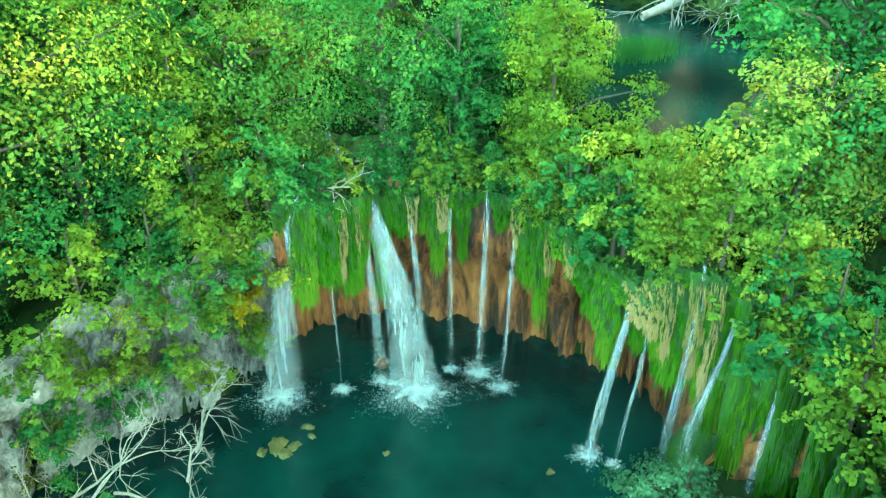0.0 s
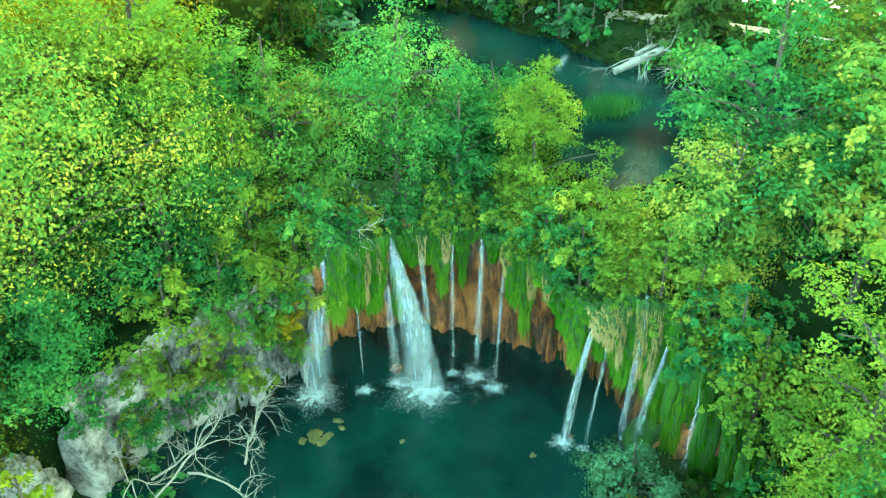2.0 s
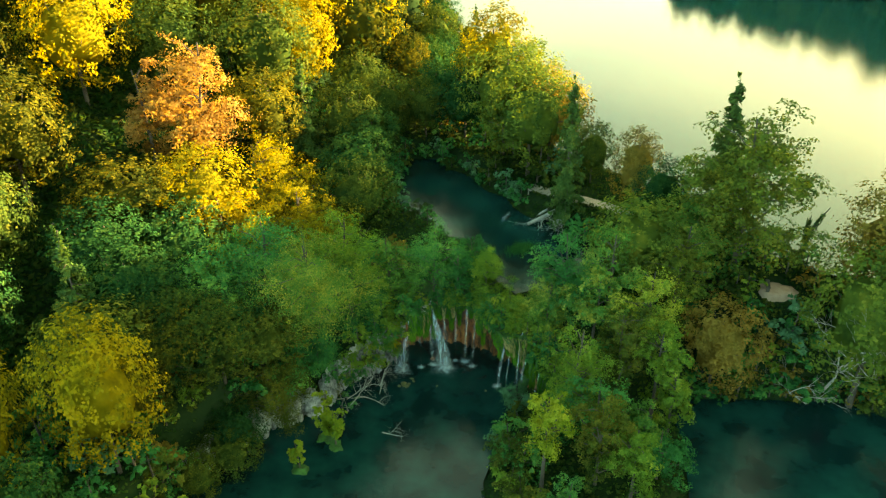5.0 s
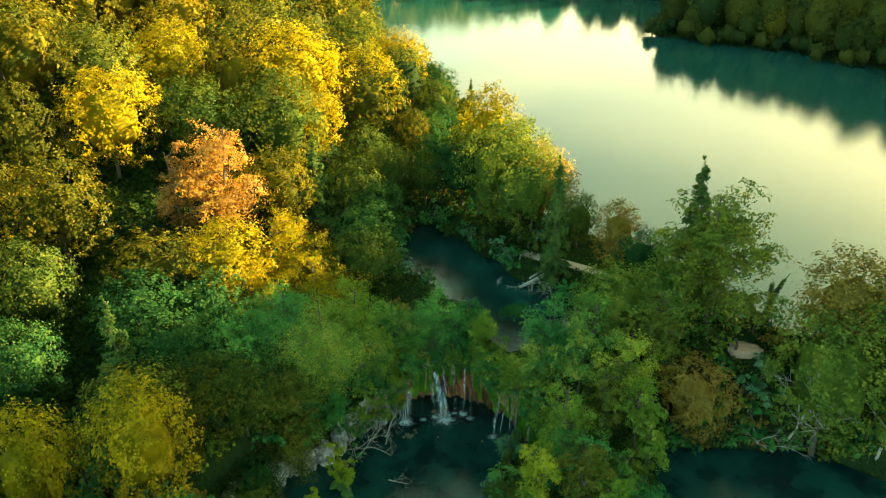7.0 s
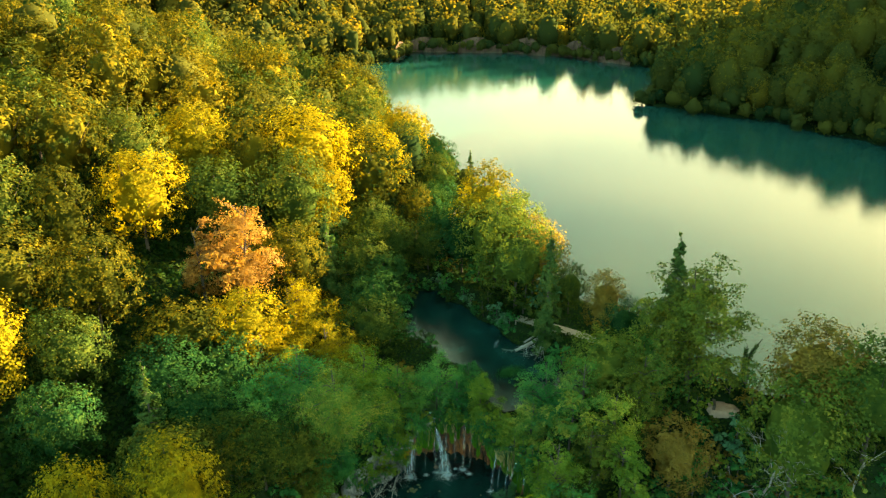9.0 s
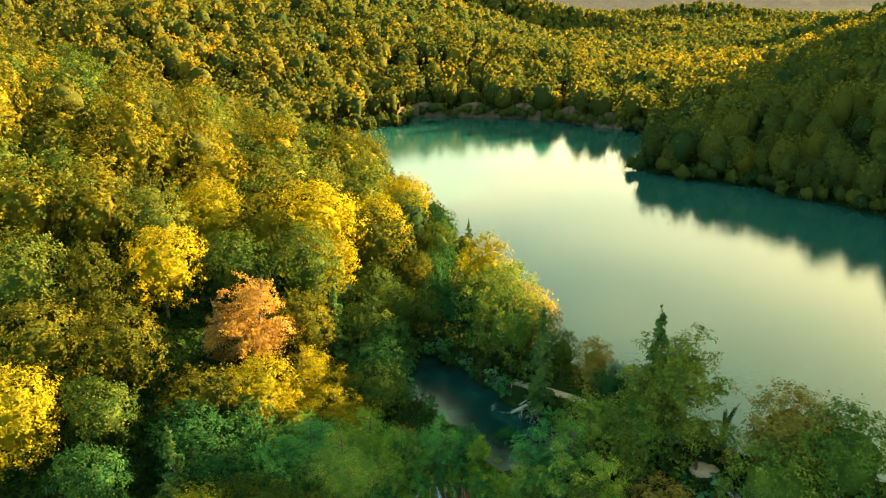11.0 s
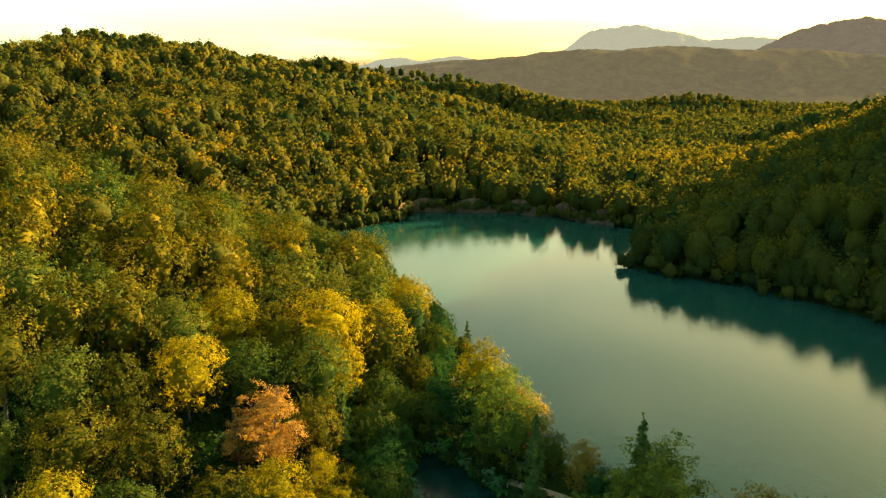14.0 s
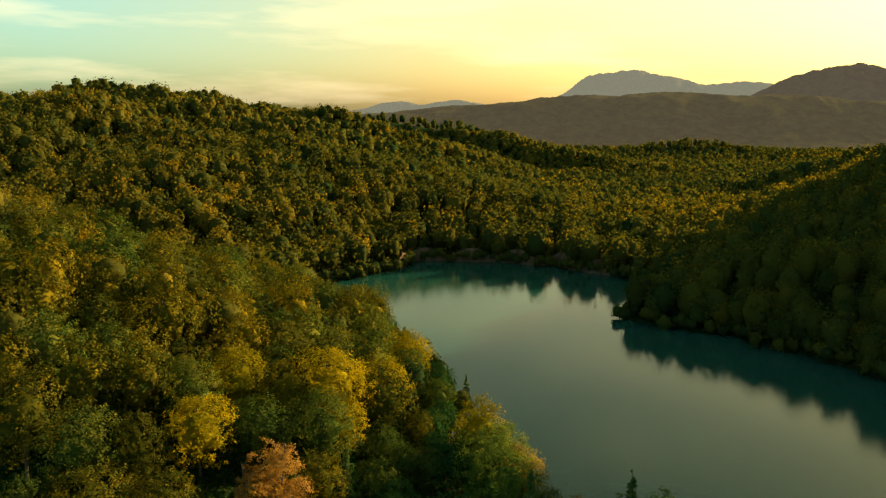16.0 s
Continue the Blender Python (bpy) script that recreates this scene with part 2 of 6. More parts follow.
FALL = fall_material("falling_water", 0.5, (9, 9, 0.8), 0.22, False, 0.3)
SHEET = fall_material("sheet_of_water", 0.42, (7, 7, 0.3), 0.3, True, 0.5, 0.5)
SHEET_THIN = fall_material("thin_sheet_of_water", 0.5, (12, 12, 0.4), 0.26, True, 0.17, 0.5)
FALL_THIN = fall_material("thin_falling_water", 0.5, (14, 14, 0.8), 0.24, False, 0.27)
FOAM = fall_material("foam", 0.42, (5, 5, 5), 0.3, False, 0.8)
FROTH = fall_material("froth_on_water", 0.32, (3.2, 3.2, 3.2), 0.3, True, 0.95, 0.75)


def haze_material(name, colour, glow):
    """Far ranges; evening haze is put in as an even glow of the surface."""
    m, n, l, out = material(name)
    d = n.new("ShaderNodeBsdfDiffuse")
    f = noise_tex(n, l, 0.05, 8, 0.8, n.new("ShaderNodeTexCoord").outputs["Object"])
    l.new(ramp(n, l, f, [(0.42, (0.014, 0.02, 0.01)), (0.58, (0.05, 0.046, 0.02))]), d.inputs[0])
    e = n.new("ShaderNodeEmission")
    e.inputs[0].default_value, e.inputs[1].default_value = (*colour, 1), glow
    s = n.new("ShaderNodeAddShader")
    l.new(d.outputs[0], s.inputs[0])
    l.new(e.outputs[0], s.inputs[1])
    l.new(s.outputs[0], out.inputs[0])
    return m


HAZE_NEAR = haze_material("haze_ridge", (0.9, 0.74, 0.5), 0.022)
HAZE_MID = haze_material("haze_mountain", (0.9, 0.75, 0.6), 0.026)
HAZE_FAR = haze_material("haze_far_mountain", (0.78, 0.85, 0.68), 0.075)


# ---------------------------------------------------------------- mesh tools
def make_mesh(name, verts, faces, mat, smooth=False):
    """verts (n, 3); faces: an (m, 3) or (m, 4) array, or a list of tuples."""
    me = bpy.data.meshes.new(name)
    v = np.asarray(verts, np.float32)
    if isinstance(faces, np.ndarray):
        k = faces.shape[1]
        me.vertices.add(len(v))
        me.vertices.foreach_set("co", v.ravel())
        me.loops.add(faces.size)
        me.loops.foreach_set("vertex_index", faces.astype(np.int32).ravel())
        me.polygons.add(len(faces))
        me.polygons.foreach_set("loop_start", np.arange(0, faces.size, k, dtype=np.int32))
        me.update(calc_edges=True)
    else:
        me.from_pydata([tuple(p) for p in v.tolist()], [], faces)
    if smooth:
        me.polygons.foreach_set("use_smooth", np.ones(len(me.polygons), bool))
    me.materials.append(mat)
    me.validate()
    return me


def child(name, me, parent, label=""):
    ob = new(name, me)
    ob.parent = parent
    return tagged(ob, label=label)


def structure(name, me, label="", category=""):
    return tagged(new(name, me), label=label, category=category, kind="structure")


def tubes(paths, sides=6):
    """One mesh of tapered tubes: paths of (points (k, 3), radii (k,))."""
    vs, fs, base = [], [], 0
    ang = np.linspace(0, 2 * np.pi, sides, endpoint=False)
    for pts, rad in paths:
        pts = np.asarray(pts, float)
        k = len(pts)
        d = np.gradient(pts, axis=0)
        d /= np.linalg.norm(d, axis=1)[:, None] + 1e-9
        a = np.cross(d, [0.3, 0.9, 0.2])
        a /= np.linalg.norm(a, axis=1)[:, None] + 1e-9
        b = np.cross(d, a)
        ring = pts[:, None] + (np.cos(ang)[None, :, None] * a[:, None] + np.sin(ang)[None, :, None] * b[:, None]) * np.asarray(rad)[:, None, None]
        vs.append(ring.reshape(-1, 3))
        i = np.arange(k - 1)[:, None] * sides + np.arange(sides)[None]
        j = np.arange(k - 1)[:, None] * sides + (np.arange(sides)[None] + 1) % sides
        fs.append(np.stack([i, j, j + sides, i + sides], -1).reshape(-1, 4) + base)
        base += k * sides
    return np.concatenate(vs), np.concatenate(fs)


def unit(v):
    return v / (np.linalg.norm(v, axis=-1, keepdims=True) + 1e-9)


def diamonds(pos, normal, size, rng, slim=0.6):
    """Leaf-shaped quads at pos, facing normal."""
    n = len(pos)
    t = unit(np.cross(normal, rng.normal(size=(n, 3))))
    b = np.cross(normal, t)
    s = np.asarray(size)[:, None] * 0.5 if np.ndim(size) else size * 0.5
    v = np.stack([pos - t * s, pos - b * s * slim + normal * s * 0.12, pos + t * s, pos + b * s * slim + normal * s * 0.12], 1)
    return v.reshape(-1, 3), np.arange(n * 4).reshape(n, 4)


# ---------------------------------------------------------------- the lie of the land
LAKE_Z, POND_Z = 8.1, 7.5
LAKE_LINE = [(-4, 64), (-6, 70), (-13, 86), (-25, 110), (-39, 129), (-54, 146), (-67, 163), (-70, 179), (-54, 191), (-41, 207),
             (-40, 224), (-19, 227), (-1, 226), (17, 222), (36, 208), (52, 198), (56, 180), (46, 160), (36, 146), (46, 139), (55, 133),
             (66, 130), (73, 119), (82, 112), (89, 101), (102, 84), (116, 55), (120, 20), (112, -8), (80, -4), (56, 1), (42, 6),
             (33, 8), (28, 11), (23, 18), (17, 23.5), (10, 31), (4, 43), (-2, 50), (-4, 57)]
POND_LINE = [(-7.9, 25.4), (-7.6, 17.4), (-6.3, 15.5), (-3.7, 13.5), (-1.1, 10.5), (2.0, 8.4), (4.3, 3.9), (5.5, 2.6), (7.2, 3.6), (9.5, 6.0),
             (13.0, 5.8), (14.5, 8), (13.6, 10.5), (10, 12), (9.0, 14.5), (6.7, 14.9), (4.0, 18.6), (1.1, 21.5), (-1.9, 25.3), (-4, 28), (-7, 28)]
POOL_LINE = [(-8.6, -4.6), (-8.2, -3.7), (-6.4, -2.3), (-5.0, -0.8), (-4.4, 1.6), (-2.8, 3.6), (-0.4, 4.2), (2.5, 3.4), (4.3, 2.5), (5.3, 1.9),
             (6.7, 1.0), (7.6, -1.2), (6.6, -2.6), (5.6, -3.6), (5.9, -6.3), (5.0, -9.3), (4.6, -13), (6, -19), (10, -24), (15, -22), (19.2, -15), (19.4, -11),
             (19.9, -7.5), (19.4, -4.7), (20.4, -2.3), (27.3, -0.9), (34.3, -0.9), (39.2, -3.7), (60, -8), (120, -20), (160, -120), (-60, -120), (-34, -52), (-17, -34), (-15.5, -22),
             (-17, -14.6), (-12.6, -9), (-10.3, -7.7)]


def ragged(line, step, amount, seed):
    """The same outline with small bays and points."""
    out = []
    for k, ((ax, ay), (bx, by)) in enumerate(zip(line, line[1:] + line[:1])):
        long = math.hypot(bx - ax, by - ay)
        n = max(1, min(12, int(long / step)))
        for j in range(n):
            t = j / n
            w = amount * (0.6 * math.sin(seed + 2.1 * k + 5.3 * j) + 0.4 * math.sin(1.7 * seed + 0.9 * k + 11.9 * j)) if n > 1 else 0.0
            out.append((ax + (bx - ax) * t - (by - ay) / long * w, ay + (by - ay) * t + (bx - ax) / long * w))
    return out


def edge_distance(x, y, poly):
    """Signed distance to a polygon's outline, positive outside."""
    p = np.asarray(poly, float)
    q = np.roll(p, -1, 0)
    if x.size < 4000:
        a, e, X, Y = p, q - p, x.reshape(-1, 1), y.reshape(-1, 1)
        t = np.clip(((X - a[:, 0]) * e[:, 0] + (Y - a[:, 1]) * e[:, 1]) / (e ** 2).sum(1), 0, 1)
        near = np.hypot(X - a[:, 0] - t * e[:, 0], Y - a[:, 1] - t * e[:, 1]).min(1)
        hit = ((a[:, 1] > Y) != (q[:, 1] > Y)) & (X < e[:, 0] * (Y - a[:, 1]) / (e[:, 1] + 1e-12) + a[:, 0])
        return np.where(hit.sum(1) % 2 == 1, -near, near).reshape(x.shape)
    best = np.full(x.shape, 1e9)
    inside = np.zeros(x.shape, bool)
    for (ax, ay), (bx, by) in zip(p, q):
        dx, dy = bx - ax, by - ay
        t = np.clip(((x - ax) * dx + (y - ay) * dy) / (dx * dx + dy * dy), 0, 1)
        best = np.minimum(best, np.hypot(x - ax - t * dx, y - ay - t * dy))
        cross = (ay > y) != (by > y)
        inside ^= cross & (x < (bx - ax) * (y - ay) / (by - ay + 1e-12) + ax)
    return np.where(inside, -best, best)


LAKE_LINE = ragged(LAKE_LINE, 3.2, 1.1, 1)
POND_LINE = ragged(POND_LINE, 1.3, 0.45, 2)
POOL_LINE = ragged(POOL_LINE, 1.5, 0.4, 3)


def smooth(a, b, x):
    t = np.clip((x - a) / (b - a), 0, 1)
    return t * t * (3 - 2 * t)


def bump_hill(x, y, cx, cy, h, rx, ry, turn=0.0):
    c, s = math.cos(radians(turn)), math.sin(radians(turn))
    u, v = ((x - cx) * c + (y - cy) * s) / rx, (-(x - cx) * s + (y - cy) * c) / ry
    return h * np.exp(-(u * u + v * v))


def wobble(x, y, s):
    return (np.sin(x / s + 1.3 * np.sin(y / s * 0.7)) * np.cos(y / s * 1.1 + 0.8 * np.sin(x / s * 0.6)))


# crests of the wooded spurs round the lake: x, y, rise above the lake
CREST_WEST = [(-560, 560, 34), (-402, 482, 50), (-342, 462, 61), (-290, 435, 69), (-262, 437, 66), (-219, 424, 52), (-150, 374, 25), (-90, 305, 11), (-60, 256, 4)]
CREST_MIDDLE = [(-301, 609, 59), (-238, 591, 55), (-147, 536, 48), (-82, 427, 17), (-45, 384, 4), (-20, 350, 0)]
CREST_NORTH = [(-330, 830, 46), (-205, 789, 45), (-117, 766, 41), (-40, 714, 33), (17, 675, 20), (61, 633, 11), (100, 609, 5), (173, 616, 3), (240, 645, 0)]
CREST_EAST = [(430, 260, 56), (330, 320, 50), (262, 360, 42), (212, 394, 29), (192, 424, 15), (170, 452, 2)]


def spur(x, y, crest, front, behind, round_top=14.0):
    """Height of a ridge that falls away from its crest, at one pitch on its right as the crest runs and another on its left."""
    best = np.full(np.shape(x), -1e3)
    for (ax, ay, az), (bx, by, bz) in zip(crest, crest[1:]):
        dx, dy = bx - ax, by - ay
        t = np.clip(((x - ax) * dx + (y - ay) * dy) / (dx * dx + dy * dy), 0, 1)
        d = np.hypot(x - ax - t * dx, y - ay - t * dy)
        right = smooth(-0.3, 0.3, ((x - ax) * dy - (y - ay) * dx) / (math.hypot(dx, dy) * (d + 1.0)))
        pitch = behind + (front - behind) * right
        best = np.maximum(best, az + (bz - az) * t - pitch * (np.sqrt(d * d + round_top ** 2) - round_top))
    return best


def relief(x, y):
    """Hills above the lakes' level, before the water is cut in."""
    left = np.clip(-x - 12, 0, None) * 0.44 * smooth(-38, 22, y) * (1 - smooth(50, 150, y + 0.35 * x + 25))
    h = 46 * (1 - np.exp(-left / 46))
    s = np.maximum(np.maximum(spur(x, y, CREST_WEST, 0.21, 0.45, 10.0), spur(x, y, CREST_MIDDLE, 0.46, 0.3, 8.0)),
                   np.maximum(spur(x, y, CREST_NORTH, 0.42, 0.3, 8.0), spur(x, y, CREST_EAST, 0.3, 0.45, 10.0)))
    gully = 1 + 0.12 * wobble(x * 0.9 + y * 0.5, y * 0.9 - x * 0.5, 21) + 0.1 * smooth(5, 30, s) * wobble(x * 0.6 - y * 0.8, (y * 0.6 + x * 0.8) * 0.4, 24)
    h = h + np.clip(s, 0, None) * gully
    h = h + bump_hill(x, y, 215, 950, 14, 80, 62) + bump_hill(x, y, 0, 300, 3, 150, 45)
    # out of view: hill (215, 72) sized and bump (173, 135) added to cast shade
    h = h + bump_hill(x, y, 196, 236, 46, 72, 90) + bump_hill(x, y, 215, 72, 88, 80, 106) + bump_hill(x, y, 173, 135, 18, 10, 60, -52) + bump_hill(x, y, 85, 146, 5, 40, 18, -20)
    return h + wobble(x, y, 37) * 1.2 + wobble(x + 40, y, 13) * 0.5


def land(x, y):
    x, y = np.asarray(x, float), np.asarray(y, float)
    dl, dp, dq = edge_distance(x, y, LAKE_LINE), edge_distance(x, y, POOL_LINE), edge_distance(x, y, POND_LINE)
    rise = relief(x, y) * smooth(0, np.where((y > 120) & (x < 60), 48, 26), np.minimum(dl, dp))
    plateau = 6.2 + 2.3 * smooth(2, 12, y) + rise
    ness = smooth(5.0, 6.5, x) * (1 - smooth(19, 24, x)) * (1 - smooth(-4.5, -0.5, y))
    plateau = plateau * (1 - ness) + (0.6 + 0.12 * np.clip(dp, 0, 6)) * ness
    cliff = smooth(0.3, 1.8, dp) * (1 - smooth(18, 24, x)) + smooth(0.0, 5.0, dp) * smooth(18, 24, x)
    h = plateau * cliff - 0.6 * (1 - smooth(0, 0.4, dp))
    h = np.where(dl < 4, np.minimum(h, LAKE_Z + np.clip(dl, -6, 4) * 0.35), h)
    h = np.where(dl < 0, LAKE_Z + np.clip(dl, -8, 0) * 0.4, h)
    h = np.where((dq < 1.5), np.minimum(h, POND_Z + np.clip(dq, -3, 1.5) * 0.4), h)
    h = np.where(dp < 0, np.clip(dp * 0.8, -2.5, 0) - 0.25, h)
    return h


def spread(lo, hi, step, far, grow):
    """Coordinates with even steps from lo to hi and growing ones out to far on either side."""
    mid = list(np.arange(lo, hi + step / 2, step))
    s, x = step, hi
    while x < far:
        s *= grow
        x += s
        mid.append(x)
    s, x = step, lo
    while x > -far:
        s *= grow
        x -= s
        mid.insert(0, x)
    return np.array(mid)


gx, gy = spread(-30, 45, 1.0, 5000, 1.05), spread(-26, 40, 1.0, 5000, 1.042)
mx, my = np.meshgrid(gx, gy)
mz = land(mx, my)
ni, nj = len(gy), len(gx)
gi = (np.arange(ni - 1)[:, None] * nj + np.arange(nj - 1)[None]).ravel()
structure("ground", make_mesh("ground", np.stack([mx, my, mz], -1).reshape(-1, 3), np.stack([gi, gi + 1, gi + nj + 1, gi + nj], -1), GROUND, True),
          "forest floor of moss, earth and leaf litter rising into wooded hills", "ground")


def water_sheet(name, line, z, mat, label):
    bm = bmesh.new()
    c = np.mean(line, 0)
    pts = [(px + 1.5 * (px - c[0]) / math.hypot(px - c[0], py - c[1]), py + 1.5 * (py - c[1]) / math.hypot(px - c[0], py - c[1]), z) for px, py in line] if name != "pool_water" else [(px, py, z) for px, py in line]
    f = bm.faces.new([bm.verts.new(p) for p in pts])
    bmesh.ops.triangulate(bm, faces=[f])
    bmesh.ops.recalc_face_normals(bm, faces=bm.faces)
    for f in bm.faces:
        if f.normal.z < 0:
            f.normal_flip()
    me = bpy.data.meshes.new(name)
    bm.to_mesh(me)
    bm.free()
    me.materials.append(mat)
    return structure(name, me, label, "water")


water_sheet("lake_water", LAKE_LINE, LAKE_Z, LAKE, "wide calm turquoise lake mirroring a pale sky")
water_sheet("pond_water", POND_LINE, POND_Z, POOL, "small dark still pond above the waterfalls")
water_sheet("pool_water", POOL_LINE, 0.0, POOL, "deep teal pool below the waterfalls, gently rippled")


# ---------------------------------------------------------------- distance
def ridge(name, y, outline, depth, mat, label, seed):
    """A range of hills with a rounded outline of (x, height)."""
    rng = np.random.default_rng(seed)
    px, pz = np.array(outline, float).T
    x0, x1 = px[0], px[-1]
    xs, vs = np.linspace(x0, x1, 320), np.linspace(-1, 1, 24)
    soft = (x1 - x0) / 45
    top = sum(w * np.interp(xs + q * soft, px, pz) for q, w in ((-1, 0.15), (-0.5, 0.22), (0, 0.26), (0.5, 0.22), (1, 0.15)))
    X, V = np.meshgrid(xs, vs)
    H = np.broadcast_to(top, X.shape)
    rough = wobble(X * 1.0, V * depth, (x1 - x0) / 60) + 0.6 * wobble(X + 77, V * depth, (x1 - x0) / 150)
    Z = H * (1 + 0.12 * rough * np.abs(V) ** 0.5 + 0.008 * rough) * np.exp(-(V * 1.6) ** 2) + rng.uniform(-0.008, 0.008, X.shape) * H
    i = (np.arange(23)[:, None] * 320 + np.arange(319)[None]).ravel()
    me = make_mesh(name, np.stack([X, y + V * depth, Z], -1).reshape(-1, 3), np.stack([i, i + 1, i + 321, i + 320], -1), mat, True)
    return structure(name, me, label, "mountains")


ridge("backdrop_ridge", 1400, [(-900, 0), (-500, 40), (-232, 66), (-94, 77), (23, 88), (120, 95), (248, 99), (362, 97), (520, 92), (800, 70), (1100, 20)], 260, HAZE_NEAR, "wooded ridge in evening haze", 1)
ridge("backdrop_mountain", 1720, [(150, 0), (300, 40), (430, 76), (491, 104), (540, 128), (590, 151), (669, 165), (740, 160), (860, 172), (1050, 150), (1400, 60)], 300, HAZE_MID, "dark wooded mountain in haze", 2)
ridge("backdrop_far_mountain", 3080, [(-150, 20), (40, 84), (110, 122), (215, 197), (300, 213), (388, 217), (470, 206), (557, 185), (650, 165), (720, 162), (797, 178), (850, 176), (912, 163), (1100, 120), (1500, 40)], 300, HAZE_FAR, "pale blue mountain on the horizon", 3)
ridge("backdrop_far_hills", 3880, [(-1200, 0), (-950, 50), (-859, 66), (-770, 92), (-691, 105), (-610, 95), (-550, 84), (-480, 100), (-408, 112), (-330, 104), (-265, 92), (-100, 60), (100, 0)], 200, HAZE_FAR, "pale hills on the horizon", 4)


# ---------------------------------------------------------------- trees
def cube_sphere(n):
    """A ball of quads, n x n to a side: points and faces."""
    bm = bmesh.new()
    bmesh.ops.create_cube(bm, size=2)
    if n > 1:
        bmesh.ops.subdivide_edges(bm, edges=bm.edges, cuts=n - 1, use_grid_fill=True)
    v = unit(np.array([p.co for p in bm.verts]))
    bm.verts.index_update()
    f = np.array([[p.index for p in q.verts] for q in bm.faces])
    bm.free()
    return v, f


BALL2, BALL4, BALL8 = cube_sphere(2), cube_sphere(4), cube_sphere(8)


def join(*parts):
    vs, fs, b = [], [], 0
    for v, f in parts:
        vs.append(v)
        fs.append(f + b)
        b += len(v)
    return np.concatenate(vs), np.concatenate(fs)


def crown_points(rng, centres, radii, n, squash=0.58, up=0.75):
    w = radii ** 2
    m = max(len(centres) * 2, n // 22)
    k = rng.choice(len(centres), m, p=w / w.sum())
    u = unit(rng.normal(size=(m, 3)) + [0, 0, up * 0.8])
    r = radii[k] * (0.55 + 0.62 * rng.uniform(size=m) ** 0.7)
    spray = centres[k] + u * r[:, None] * [1, 1, squash * 1.1]
    tilt = unit(u * [0.55, 0.55, 0.3] + [0, 0, 0.8] + rng.normal(size=(m, 3)) * 0.22)
    wide = radii[k] * rng.uniform(0.22, 0.42, m)
    j = rng.integers(0, m, n)
    e = rng.normal(size=(n, 3))
    e -= (e * tilt[j]).sum(1)[:, None] * tilt[j]
    e = unit(e) * (wide[j] * np.sqrt(rng.uniform(0, 1, n)) * rng.uniform(0.6, 1.25, n))[:, None]
    pos = spray[j] + e - tilt[j] * ((e ** 2).sum(1) / wide[j] * 0.3 - rng.normal(size=n) * wide[j] * 0.1)[:, None]
    nor = unit(tilt[j] + e / wide[j][:, None] * 0.35 + rng.normal(size=(n, 3)) * 0.34)
    return pos, nor


def frond_points(rng, centres, radii, n):
    """Leaves on fronds that reach outwards and up from each clump, ragged at the tips."""
    w = radii ** 2
    m = max(len(centres) * 6, n // 16)
    k = rng.choice(len(centres), m, p=w / w.sum())
    u = unit(rng.normal(size=(m, 3)) + [0, 0, 0.55])
    long = radii[k] * rng.uniform(0.75, 1.3, m)
    j = rng.integers(0, m, n)
    t = 0.35 + 0.65 * np.sqrt(rng.uniform(size=n))
    wide = long[j] * 0.3 * (1.15 - 0.8 * t)
    pos = centres[k[j]] + u[j] * (long[j] * t)[:, None] * [1, 1, 0.82] + rng.normal(size=(n, 3)) * wide[:, None] * [1, 1, 0.6]
    pos[:, 2] -= 0.1 * long[j] * t * t
    mid = centres.mean(0)
    nor = unit(u[j] * 0.6 + unit(pos - mid) * 0.6 + [0, 0, 0.2] + rng.normal(size=(n, 3)) * 0.3)
    return pos, nor


